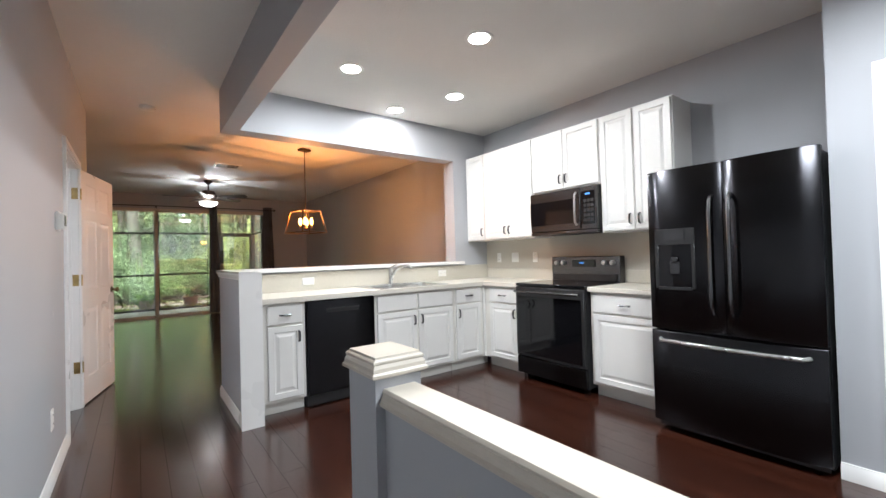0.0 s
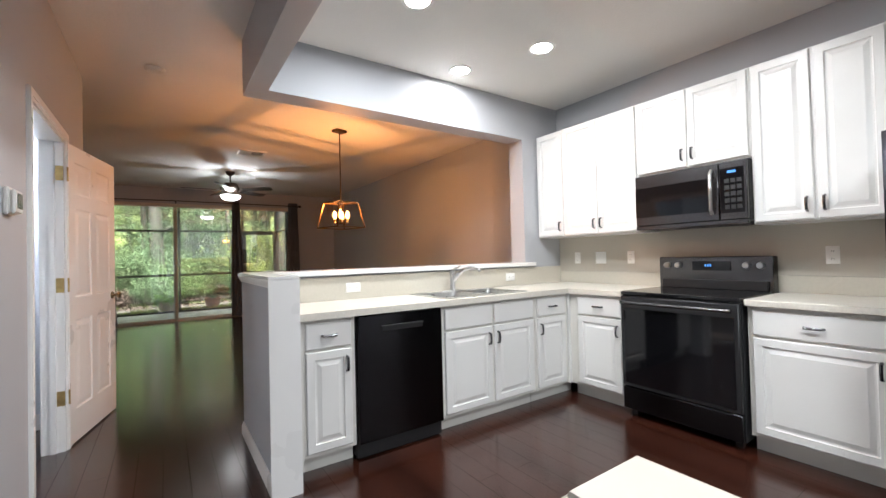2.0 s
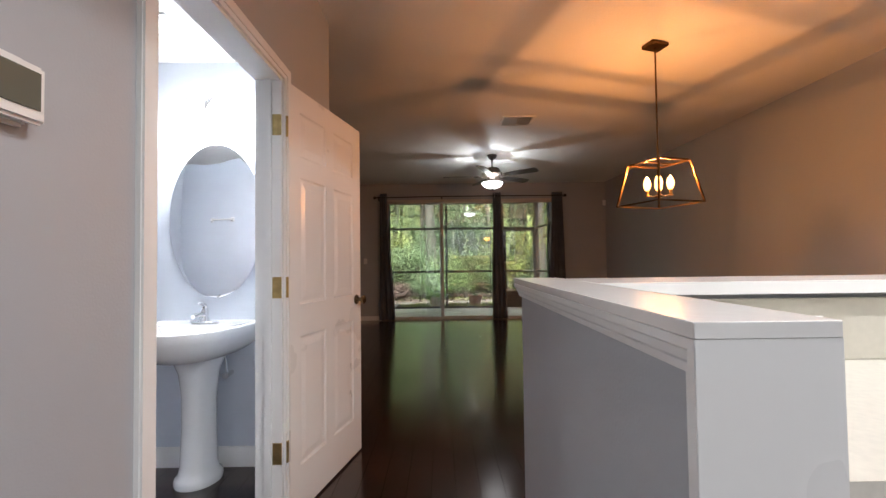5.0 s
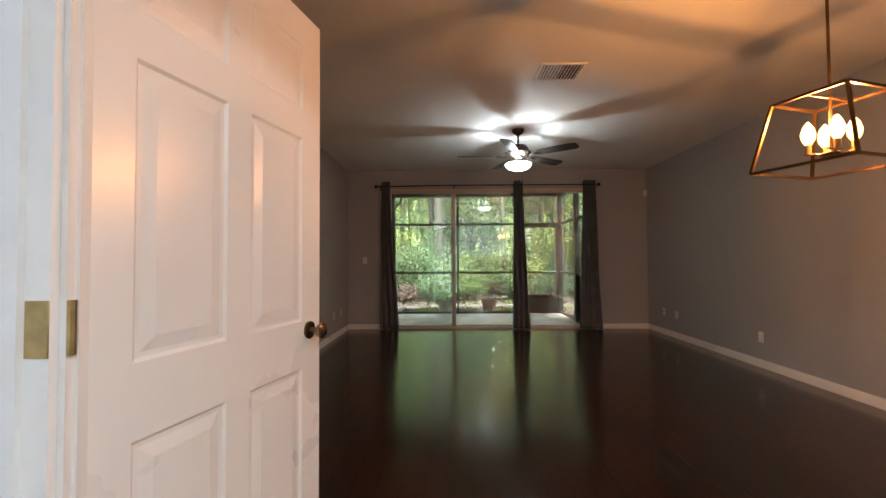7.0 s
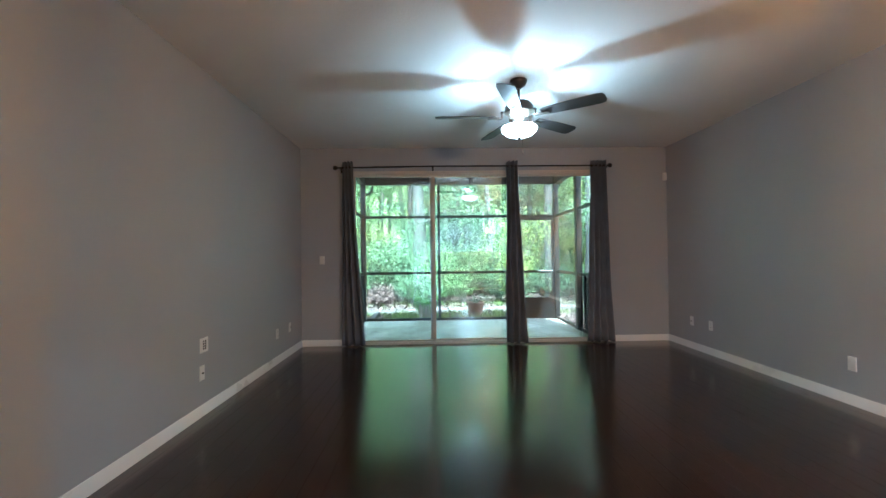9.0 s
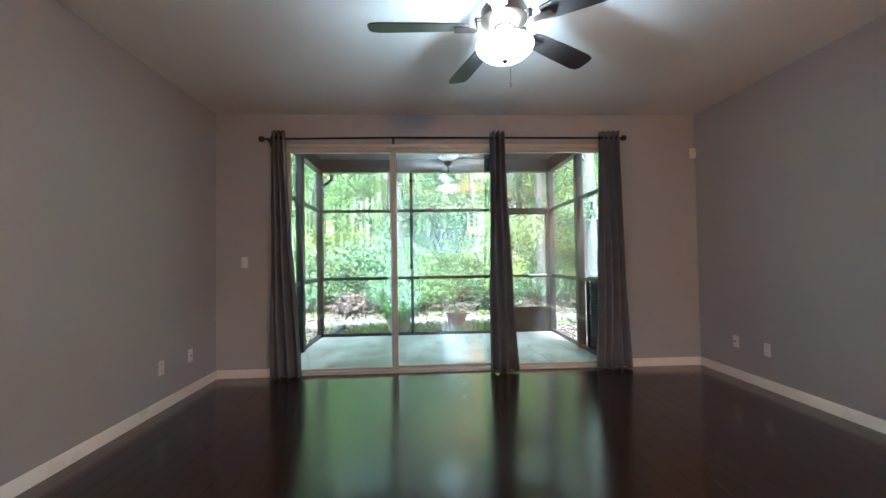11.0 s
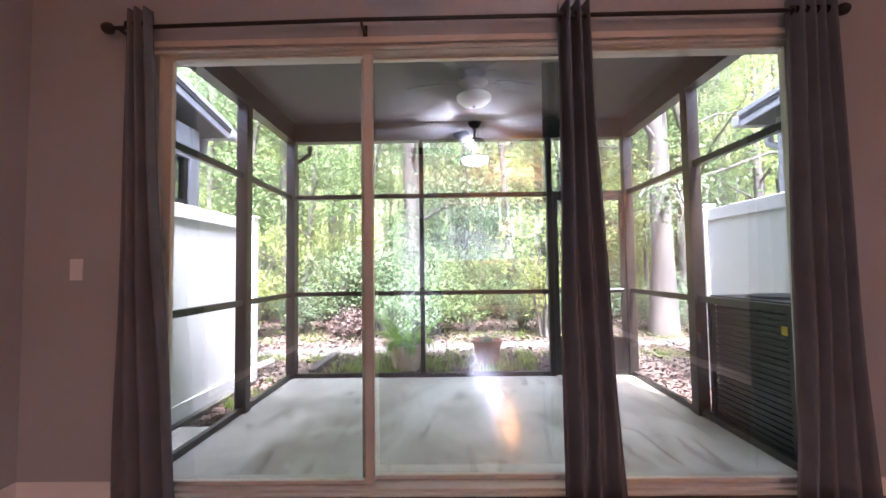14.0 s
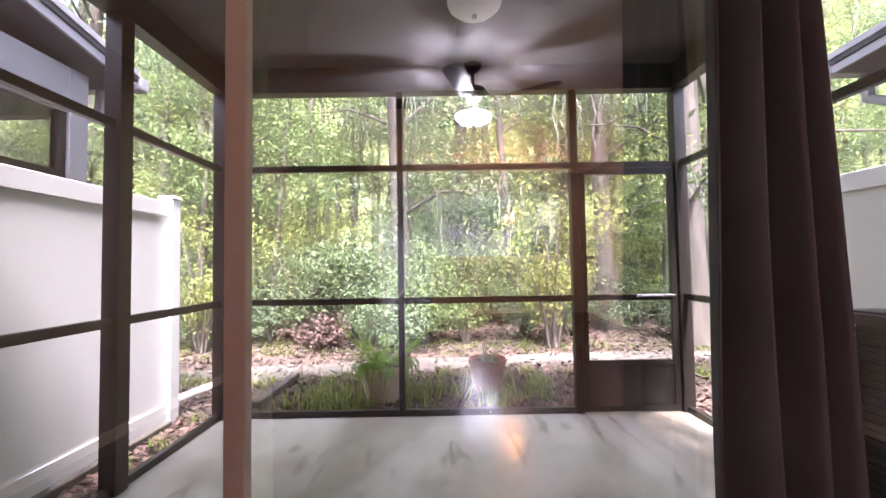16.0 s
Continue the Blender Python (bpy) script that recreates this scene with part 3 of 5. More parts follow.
# dishwasher
dw = thing("dishwasher", pose(1.095, FY - 0.028, 0), "black stainless dishwasher built into the counter", "dishwasher")
part("body", boxes((0.004, 0.606, 0.03, 0.55, 0.012, 0.868)), "blackmat", dw)
part("toe_panel", boxes((0.006, 0.604, 0.06, 0.08, 0.0, 0.10)), "blackmat", dw)
d = part("door", boxes((0.004, 0.606, -0.004, 0.028, 0.105, 0.866), bevel=0.004), "steel", dw)
part("pocket_handle", boxes((0.16, 0.45, -0.010, -0.0045, 0.762, 0.790), bevel=0.002), "blackmat", d, "recessed dark pocket handle")
part("pocket_lip", boxes((0.155, 0.455, -0.016, -0.0042, 0.790, 0.797), bevel=0.002), "steelside", d)

# stove
sv = thing("electric_stove", pose(3.0, 2.715, 0, 0, 0, -90), "black stainless electric range with glass cooktop", "stove")
W = 0.775
part("body", boxes((0, W, 0.02, 0.63, 0.05, 0.895)), "steelside", sv)
part("foot", boxes((0.03, 0.07, 0.05, 0.09, 0.0, 0.05)), "blackmat", sv)
part("foot", boxes((W - 0.07, W - 0.03, 0.05, 0.09, 0.0, 0.05)), "blackmat", sv)
part("cooktop", boxes((-0.003, W + 0.003, -0.005, 0.56, 0.896, 0.922), bevel=0.004), "black", sv, "glossy black glass cooktop")
od = part("oven_door", boxes((0.004, W - 0.004, -0.018, 0.019, 0.225, 0.885), bevel=0.005), "blackmat", sv)
part("oven_window", boxes((0.03, W - 0.03, -0.0215, -0.0185, 0.25, 0.80)), "black", od, "black glass oven window")
bm = tube(bmesh.new(), [(0.03, -0.06, 0.845), (W - 0.03, -0.06, 0.845)], 0.012, 10)
for hx in (0.05, W - 0.05):
    tube(bm, [(hx, -0.017, 0.845), (hx, -0.06, 0.845)], 0.010, 8)
part("handle", bm, "brightsteel", od, "black stainless bar handle")
dr = part("drawer", boxes((0.004, W - 0.004, -0.014, 0.019, 0.055, 0.215), bevel=0.004), "steel", sv)
bg = part("control_panel", boxes((0.0, W, 0.56, 0.645, 0.895, 1.165), bevel=0.006), "brightsteel", sv)
part("display", boxes((0.26, 0.52, 0.552, 0.5605, 1.06, 1.13)), "black", bg)
part("clock_digits", boxes((0.35, 0.36, 0.5495, 0.5515, 1.09, 1.108), (0.367, 0.377, 0.5495, 0.5515, 1.09, 1.108), (0.384, 0.394, 0.5495, 0.5515, 1.09, 1.108)), "clock", bg)
part("lip", boxes((0.03, W - 0.03, 0.54, 0.5598, 0.922, 0.99), bevel=0.003), "blackmat", bg)
for kx in (0.05, 0.135, 0.60, 0.685):
    part("knob", tube(bmesh.new(), [(kx + 0.02, 0.561, 1.10), (kx + 0.02, 0.548, 1.10), (kx + 0.02, 0.530, 1.10)], [0.026, 0.024, 0.020], 16), "stainless", bg, "stainless control knob")

# microwave
mw = thing("microwave", pose(3.30, 2.735, 1.385, 0, 0, -90), "black stainless microwave mounted under the wall cabinets", "microwave")
part("body", boxes((0, 0.765, 0.0, 0.33, 0.02, 0.425), (0.04, 0.72, 0.01, 0.30, 0.0, 0.0199)), "steelside", mw)
d = part("door", boxes((0.003, 0.595, -0.035, -0.001, 0.03, 0.42), bevel=0.005), "brightsteel", mw)
part("window", boxes((0.006, 0.535, -0.038, -0.0355, 0.095, 0.325)), "black", d, "dark glass window")
part("trim_strip", boxes((0.003, 0.762, -0.036, -0.001, 0.0, 0.028), bevel=0.003), "brightsteel", mw)
bm = tube(bmesh.new(), [(0.555, -0.038, 0.075), (0.557, -0.066, 0.10), (0.559, -0.074, 0.225), (0.557, -0.066, 0.35), (0.555, -0.038, 0.375)], 0.011, 10)
part("handle", bm, "stainless", d, "curved stainless handle")
c = part("control_panel", boxes((0.600, 0.762, -0.035, -0.001, 0.03, 0.42), bevel=0.004), "brightsteel", mw)
part("keypad", boxes((0.606, 0.745, -0.0362, -0.0351, 0.075, 0.375)), "black", c, "black glass keypad")
part("display", boxes((0.650, 0.70, -0.0375, -0.0363, 0.342, 0.358)), "clock", c)
for r in range(5):
    for q in range(3):
        part("button", boxes((0.632 + q * 0.036, 0.660 + q * 0.036, -0.0372, -0.0363, 0.10 + r * 0.044, 0.128 + r * 0.044)), "blackmat", c)

# refrigerator
fr = thing("refrigerator", pose(2.823, 1.307, 0, 0, 0, -90), "black stainless French door refrigerator with water dispenser", "refrigerator")
W = 0.902
part("body", boxes((0.004, W - 0.004, 0.07, 0.825, 0.03, 1.718), bevel=0.004), "steelside", fr)
part("toe_grille", boxes((0.02, W - 0.02, 0.05, 0.069, 0.02, 0.075)), "blackmat", fr)
for fx in (0.08, W - 0.08):
    part("foot", tube(bmesh.new(), [(fx, 0.12, 0.0), (fx, 0.12, 0.03)], 0.02, 10), "blackmat", fr)


def bowed_door(x0, x1, z0, z1, bow=0.018, seg=10):
    """A door slab with a slightly curved face and rounded edges."""
    bm = bmesh.new()
    cols = []
    for k in range(seg + 1):
        u = k / seg
        edge = 0.012 if k in (0, seg) else 0.0
        y = -bow * (1 - (2 * u - 1) ** 2) + edge
        cols.append([bm.verts.new((x0 + (x1 - x0) * u, yy, z)) for yy, z in ((0.065, z0), (y + 0.004, z0), (y, z0 + 0.006), (y, z1 - 0.006), (y + 0.004, z1), (0.065, z1))])
    for a, b in zip(cols, cols[1:]):
        for i in range(6):
            f = bm.faces.new((a[i], a[(i + 1) % 6], b[(i + 1) % 6], b[i]))
            f.smooth = i == 2
    bm.faces.new(cols[0][::-1])
    bm.faces.new(cols[-1])
    return bm


def long_handle(door, x, z0, z1):
    bm = tube(bmesh.new(), [(x, -0.008, z0), (x, -0.052, z0 + 0.035), (x, -0.062, z0 + 0.12), (x, -0.064, (z0 + z1) / 2), (x, -0.062, z1 - 0.12), (x, -0.052, z1 - 0.035), (x, -0.008, z1)], 0.0125, 12)
    return part("handle", bm, "brightsteel", door, "curved black stainless handle")


dl = part("door", bowed_door(0.002, W / 2 - 0.002, 0.682, 1.736), "steel", fr)
dr = part("door", bowed_door(W / 2 + 0.002, W - 0.002, 0.682, 1.736), "steel", fr)
fz = part("freezer_drawer", bowed_door(0.002, W - 0.002, 0.06, 0.668, 0.022), "steel", fr)
long_handle(dl, W / 2 - 0.05, 0.80, 1.53)
long_handle(dr, W / 2 + 0.05, 0.80, 1.53)
bm = tube(bmesh.new(), [(0.07, -0.01, 0.615), (0.09, -0.055, 0.615), (0.25, -0.072, 0.615), (W / 2, -0.076, 0.615), (W - 0.25, -0.072, 0.615), (W - 0.09, -0.055, 0.615), (W - 0.07, -0.01, 0.615)], 0.0125, 12)
part("handle", bm, "stainless", fz, "long bright bar handle")
ds = part("dispenser", boxes((0.055, 0.30, -0.020, -0.006, 1.24, 1.345), (0.055, 0.075, -0.020, -0.006, 0.955, 1.24), (0.28, 0.30, -0.020, -0.006, 0.955, 1.24), (0.075, 0.28, -0.024, -0.006, 0.945, 0.965), bevel=0.003), "blackmat", dl, "black water dispenser surround")
part("recess", boxes((0.075, 0.28, -0.0165, -0.0125, 0.965, 1.24)), "black", dl)
part("paddle", boxes((0.15, 0.21, -0.026, -0.017, 1.05, 1.13), (0.16, 0.20, -0.034, -0.026, 1.13, 1.16), bevel=0.003), "steelside", dl)
part("screen", boxes((0.12, 0.24, -0.0225, -0.0202, 1.27, 1.33)), "steelside", dl)
for hx in (0.03, W - 0.12):
    part("hinge_cover", boxes((hx, hx + 0.09, 0.075, 0.16, 1.7185, 1.742), bevel=0.006), "blackmat", fr)

# wall cabinets
def wall_cabinet(y0, w, h, z0, doors, label):
    c = thing("wall_cabinet", pose(3.335, y0, z0, 0, 0, -90), label, "wall cabinet", "kitchen wall cabinets")
    part("body", boxes((0.001, w - 0.001, 0.0, XK - 3.335 - 0.002, 0.0, h)), "cab", c)
    for x0, x1, hd in doors:
        front(c, "door", x0, x1, 0.012, h - 0.012, DOOR_STEPS, hd)


wc = "white raised-panel wall cabinet with dark pulls"
wall_cabinet(3.826, 0.335, 1.035, 1.375, [(0.02, 0.325, "rb")], "narrow " + wc)
wall_cabinet(3.491, 0.745, 1.035, 1.375, [(0.01, 0.368, "rb"), (0.376, 0.735, "lb")], "double " + wc)
wall_cabinet(2.746, 0.78, 0.59, 1.82, [(0.012, 0.385, "rb"), (0.395, 0.768, "lb")], "short double white wall cabinet above the microwave")
wall_cabinet(1.966, 0.63, 1.035, 1.375, [(0.012, 0.305, "rb"), (0.325, 0.618, "lb")], "double " + wc + " beside the refrigerator")


def wall_plate(m, kind, label, w=0.07, h=0.115):
    """A cover plate facing -y with outlet slots or a rocker switch."""
    p = thing({"outlet": "wall_outlet", "switch": "light_switch"}.get(kind, "wall_plate"), m, label, {"outlet": "outlet", "switch": "switch"}.get(kind, "wall plate"))
    part("plate", rings(bmesh.new(), -w / 2, w / 2, -h / 2, h / 2, [(0, 0), (0.001, -0.004), (0.004, -0.006)]), "plastic", p)
    if kind == "outlet":
        for s in (-1, 1):
            dx, dz = (s * 0.024, 0) if w > h else (0, s * 0.024)
            f = part("receptacle", boxes((dx - 0.014, dx + 0.014, -0.0075, -0.0058, dz - 0.014, dz + 0.014), bevel=0.001), "plastic", p)
            part("slot", boxes((dx - 0.006, dx - 0.004, -0.0082, -0.0074, dz - 0.004, dz + 0.006), (dx + 0.004, dx + 0.006, -0.0082, -0.0074, dz - 0.004, dz + 0.006)), "slot", f)
    elif kind == "switch":
        part("rocker", boxes((-0.015, 0.015, -0.0095, -0.0058, -0.03, 0.03), bevel=0.002), "plastic", p)
    elif kind == "media":
        for r in range(4):
            for s in (-1, 1):
                part("jack", boxes((s * 0.013 - 0.009, s * 0.013 + 0.009, -0.0075, -0.0058, -0.034 + r * 0.019, -0.021 + r * 0.019)), "slot", p, "dark socket")
    elif kind == "coax":
        part("jack", tube(bmesh.new(), [(0, -0.0055, 0), (0, -0.016, 0)], 0.006, 10), "slot", p, "dark threaded socket")
    return p


for px in (1.31, 2.91):
    wall_plate(pose(px, ST - 0.0125, 1.0), "outlet", "white horizontal outlet on the beige backsplash", 0.115, 0.072)
for py, k in ((3.60, "outlet"), (3.33, "switch"), (3.02, "outlet"), (1.66, "outlet")):
    wall_plate(pose(XK - 0.0005, py, 1.165, 0, 0, -90), k, "white cover plate above the counter", 0.115 if k == "switch" else 0.07)
wall_plate(pose(XH + 0.0005, 3.08, 0.35, 0, 0, 90), "outlet", "white outlet low on the hallway wall")
for py, pz, k, w, lb in ((8.56, 0.55, "media", 0.115, "white double plate with dark media sockets"), (8.53, 0.335, "coax", 0.07, "white cable plate low on the living room wall"),
                         (10.1, 0.345, "outlet", 0.07, "white outlet on the living room wall"), (10.52, 0.35, "coax", 0.07, "white cable plate on the living room wall"), (6.765, 0.338, "plain", 0.075, "blank white cover plate low on the grey wall")):
    wall_plate(pose(XL + 0.0005, py, pz, 0, 0, 90), k, lb, w)
for py, pz, k in ((10.48, 0.355, "coax"), (10.12, 0.35, "outlet"), (8.45, 0.33, "plain")):
    wall_plate(pose(XR - 0.0005, py, pz, 0, 0, -90), k, "white cover plate on the grey wall")
wall_plate(pose(-1.21, YB - 0.0005, 1.195), "switch", "white light switch beside the curtains")
sensor = thing("motion_sensor", pose(3.655, YB - 0.001, 2.33), "small white sensor box high in the corner", "sensor")
part("case", boxes((-0.03, 0.03, -0.035, 0.0, -0.055, 0.055), bevel=0.008, seg=2), "plastic", sensor)
part("lens", boxes((-0.018, 0.018, -0.039, -0.034, -0.035, 0.005), bevel=0.003), "dome", sensor)

th = thing("thermostat", pose(XH, 3.325, 1.49, 0, 0, 90), "white wall thermostat with a grey screen", "thermostat")
part("back_plate", boxes((-0.042, 0.055, -0.022, 0, -0.056, 0.060), bevel=0.006, seg=2), "plastic", th)
part("case", boxes((-0.032, 0.070, -0.040, -0.0221, -0.05, 0.05), bevel=0.006, seg=2), "plastic", th)
part("screen", boxes((-0.012, 0.056, -0.0425, -0.0402, -0.028, 0.036)), "lcd", th)
bm = boxes((XH, XH + 0.002, 3.162, 3.176, 0.918, 0.95), bevel=0.0008)
tagged(part("paint_chip", bm, "rubber"), "small pale scuff mark on the hallway wall", "scuff")

# recessed lights, and the two unseen fill lights added at y < 1
for cx, cy in CANS_AND_FILLS:
    if cy < 1:
        c = thing("ceiling_light", pose(cx, cy, CZ), "wide round flush fill light, added out of view", "ceiling light", "entrance ceiling lights")
        part("base", lathe(bmesh.new(), [(0.33, 0.0), (0.33, -0.03), (0.30, -0.036)]), "trim", c)
        part("diffuser", lathe(bmesh.new(), [(0.315, -0.037), (0.30, -0.05), (0.18, -0.055), (0.001, -0.056)]), "dome", c)
        continue
    c = thing("recessed_light", pose(cx, cy, CZ), "round recessed ceiling light, lit", "ceiling light", "kitchen recessed lights")
    part("trim_ring", lathe(bmesh.new(), [(0.072, -0.003), (0.078, -0.007), (0.098, -0.006), (0.102, 0.0)], close=False), "trim", c)
    part("lens", lathe(bmesh.new(), [(0.074, -0.001), (0.074, -0.004), (0.03, -0.006), (0.001, -0.006)], close=True), "canglow", c)

# newel post and knee wall
def flared(levels, y0=None, y1=None):
    """A rectangular moulding stacked from (half width, half depth, z); with y0 and y1 it runs between those."""
    bm, prev = bmesh.new(), None
    for hx, hy, z in levels:
        a, b = (-hy, hy) if y0 is None else (y0, y1)
        row = [bm.verts.new(c) for c in ((-hx, a, z), (hx, a, z), (hx, b, z), (-hx, b, z))]
        if prev:
            for k in range(4):
                bm.faces.new((prev[k], prev[(k + 1) % 4], row[(k + 1) % 4], row[k]))
        else:
            bm.faces.new(row[::-1])
        prev = row
    bm.faces.new(prev)
    return bm


kw = thing("knee_wall", pose(0.692, 0, 0), "low grey knee wall with a moulded cap, warm light in its colour", "knee wall")
part("panel", boxes((-0.056, 0.056, -3.0, 1.082, 0, 0.731)), "wall", kw)
RUN = [(0.070, 0, 0.7315), (0.076, 0, 0.734), (0.077, 0, 0.742), (0.071, 0, 0.748), (0.069, 0, 0.758), (0.062, 0, 0.768), (0.064, 0, 0.771), (0.065, 0, 0.777), (0.062, 0, 0.781), (0.058, 0, 0.786)]
part("cap", flared(RUN, -3.0, 1.082), "warmtrim", kw).data.shade_flat()
np_ = thing("newel_post", pose(0.690, 1.183, 0), "square grey post with a stepped cap, warm light in its colour", "post")
part("shaft", boxes((-0.087, 0.087, -0.1, 0.1, 0, 0.822)), "wall", np_)
CAP = [(0.098, 0.113, 0.8225), (0.104, 0.119, 0.826), (0.105, 0.120, 0.836), (0.099, 0.114, 0.842), (0.098, 0.113, 0.854), (0.092, 0.107, 0.866), (0.095, 0.110, 0.869), (0.095, 0.110, 0.876), (0.091, 0.106, 0.880), (0.086, 0.101, 0.882), (0.084, 0.099, 0.889)]
part("cap", flared(CAP), "warmtrim", np_).data.shade_flat()

# smoke detector and air vents
sd = thing("smoke_detector", pose(0.10, 4.83, CZ), "round white smoke detector on the ceiling", "smoke detector")
part("case", lathe(bmesh.new(), [(0.068, 0), (0.068, -0.012), (0.058, -0.03), (0.02, -0.036), (0.001, -0.036)]), "plastic", sd)


def air_vent(m, w, d, n, label):
    v = thing("air_vent", m, label, "air vent")
    part("frame", boxes((-w / 2, w / 2, -d / 2, -d / 2 + 0.025, -0.012, 0), (-w / 2, w / 2, d / 2 - 0.025, d / 2, -0.012, 0), (-w / 2, -w / 2 + 0.025, -d / 2 + 0.025, d / 2 - 0.025, -0.012, 0),
                        (w / 2 - 0.025, w / 2, -d / 2 + 0.025, d / 2 - 0.025, -0.012, 0), bevel=0.003), "trim", v)
    part("backing", boxes((-w / 2 + 0.02, w / 2 - 0.02, -d / 2 + 0.02, d / 2 - 0.02, -0.003, -0.001)), "slot", v)
    me = mesh_of("slat", boxes((-0.009, 0.009, -d / 2 + 0.027, d / 2 - 0.027, -0.001, 0.001)), M["trim"])
    for k in range(n):
        s = new("slat", me)
        s.parent = v
        s.matrix_local = pose(-w / 2 + 0.04 + (w - 0.08) * k / (n - 1), 0, -0.010, 0, 40 if k < n / 2 else -40, 0)


air_vent(pose(1.19, 7.25, CZ), 0.37, 0.32, 12, "white ceiling air vent with angled slats")
air_vent(pose(-1.15, 4.75, 2.42), 0.28, 0.20, 8, "white washroom exhaust grille")

# ---- washroom ----
dr = thing("door_1", pose(-0.388, 4.572, 0.012, 0, 0, 76.3), "open white six-panel door with brass hinges", "door")
DW, DH, DT = 0.785, 2.03, 0.035
PANELS = [(0.105, 0.35, 1.70, 1.92), (0.435, 0.68, 1.70, 1.92), (0.105, 0.35, 0.985, 1.60), (0.435, 0.68, 0.985, 1.60), (0.105, 0.35, 0.22, 0.83), (0.435, 0.68, 0.22, 0.83)]


def six_panel(bm, y, out):
    """One moulded face of a six-panel door at y; out is -1 or 1."""
    xs = sorted({0.0, DW, *[v for p in PANELS for v in p[:2]]})
    zs = sorted({0.0, DH, *[v for p in PANELS for v in p[2:]]})
    for xa, xb in zip(xs, xs[1:]):
        for za, zb in zip(zs, zs[1:]):
            if (xa, xb, za, zb) in PANELS:
                rings(bm, xa, xb, za, zb, [(0, 0), (0.008, -out * 0.006), (0.018, -out * 0.0065), (0.046, -out * 0.0015), (0.048, -out * 0.001)], y)
            else:
                bm.faces.new([bm.verts.new(c) for c in ((xa, y, za), (xb, y, za), (xb, y, zb), (xa, y, zb))])


bm = bmesh.new()
six_panel(bm, 0, -1)
six_panel(bm, DT, 1)
for q in (((0, 0, 0), (0, DT, 0), (0, DT, DH), (0, 0, DH)), ((DW, 0, 0), (DW, DT, 0), (DW, DT, DH), (DW, 0, DH)), ((0, 0, 0), (DW, 0, 0), (DW, DT, 0), (0, DT, 0)), ((0, 0, DH), (DW, 0, DH), (DW, DT, DH), (0, DT, DH))):
    bm.faces.new([bm.verts.new(c) for c in q])
bmesh.ops.remove_doubles(bm, verts=bm.verts[:], dist=0.0002)
part("leaf", bm, "trim", dr).data.shade_flat()
for s, y0 in ((-1, 0.0), (1, DT)):
    k = part("knob", tube(bmesh.new(), [(DW - 0.065, y0, 0.95), (DW - 0.065, y0 + s * 0.006, 0.95), (DW - 0.065, y0 + s * 0.008, 0.95), (DW - 0.065, y0 + s * 0.032, 0.95), (DW - 0.065, y0 + s * 0.038, 0.95), (DW - 0.065, y0 + s * 0.055, 0.95), (DW - 0.065, y0 + s * 0.063, 0.95)],
                               [0.030, 0.030, 0.012, 0.011, 0.022, 0.028, 0.014], 18), "knob", dr, "dark bronze door knob")
for hz in (0.335, 1.075, 1.815):
    bm = boxes((-0.0025, 0.0, 0.0, DT, hz - 0.048, hz + 0.048), bevel=0.0)
    tube(bm, [(-0.006, -0.004, hz - 0.047), (-0.006, -0.004, hz + 0.047)], 0.0075, 8)
    part("hinge", bm, "brass", dr, "aged brass hinge")
    tagged(part("hinge_leaf", boxes((XH - 0.042, XH - 0.001, 4.5395, 4.5425, hz - 0.036, hz + 0.060), bevel=0.0008), "brass"), "aged brass hinge plate on the door jamb", "hinge")

ps = thing("pedestal_sink", pose(-1.06, 5.155, 0), "white porcelain pedestal sink", "sink")
bm = bmesh.new()


def basin_ring(bm, hw, depth, z, back=0.0):
    pts = []
    for k in range(24):
        a = math.pi * k / 23
        pts.append(bm.verts.new((hw * math.cos(a) * (1.0 if abs(math.cos(a)) < 0.9 else 0.98), -back - (depth - back) * math.sin(a) ** 0.7, z)))
    return pts


levels = [(0.11, 0.27, 0.665, 0.06), (0.20, 0.39, 0.69, 0.0), (0.27, 0.46, 0.735, 0.0), (0.308, 0.50, 0.80, 0.0), (0.315, 0.51, 0.835, 0.0), (0.312, 0.505, 0.853, 0.0), (0.298, 0.49, 0.861, 0.0), (0.235, 0.44, 0.852, 0.13), (0.20, 0.40, 0.79, 0.15), (0.10, 0.33, 0.74, 0.19)]
loops = [basin_ring(bm, *lv) for lv in levels]
for a, b in zip(loops, loops[1:]):
    for k in range(24):
        f = bm.faces.new((a[k], a[(k + 1) % 24], b[(k + 1) % 24], b[k]))
        f.smooth = True
bm.faces.new(loops[0])
bm.faces.new(loops[-1])
part("basin", bm, "porcelain", ps)
bm = lathe(bmesh.new(), [(0.122, 0.0), (0.126, 0.022), (0.118, 0.04), (0.103, 0.055), (0.096, 0.10), (0.088, 0.30), (0.090, 0.48), (0.105, 0.60), (0.14, 0.69)], 0.02, -0.15, 24, 0.95, 1.05)
part("pedestal", bm, "porcelain", ps)
bf = thing("washroom_faucet", pose(-1.06, 5.085, 0.858), "chrome single-handle washroom faucet", "faucet")
part("body", lathe(bmesh.new(), [(0.03, 0), (0.028, 0.012), (0.021, 0.03), (0.021, 0.075), (0.014, 0.085)]), "chrome", bf)
part("spout", tube(bmesh.new(), [(0, -0.01, 0.045), (0, -0.07, 0.055), (0, -0.11, 0.045)], [0.014, 0.012, 0.012], 10), "chrome", bf)
part("lever", tube(bmesh.new(), [(0, 0, 0.085), (0, 0.005, 0.10), (0, -0.05, 0.115)], [0.012, 0.010, 0.006], 8), "chrome", bf)
part("base_plate", boxes((-0.075, 0.075, -0.026, 0.026, 0, 0.006), bevel=0.003), "chrome", bf)
vl = thing("shutoff_valve", pose(-0.935, 5.154, 0.55), "chrome shutoff valve under the sink", "valve")
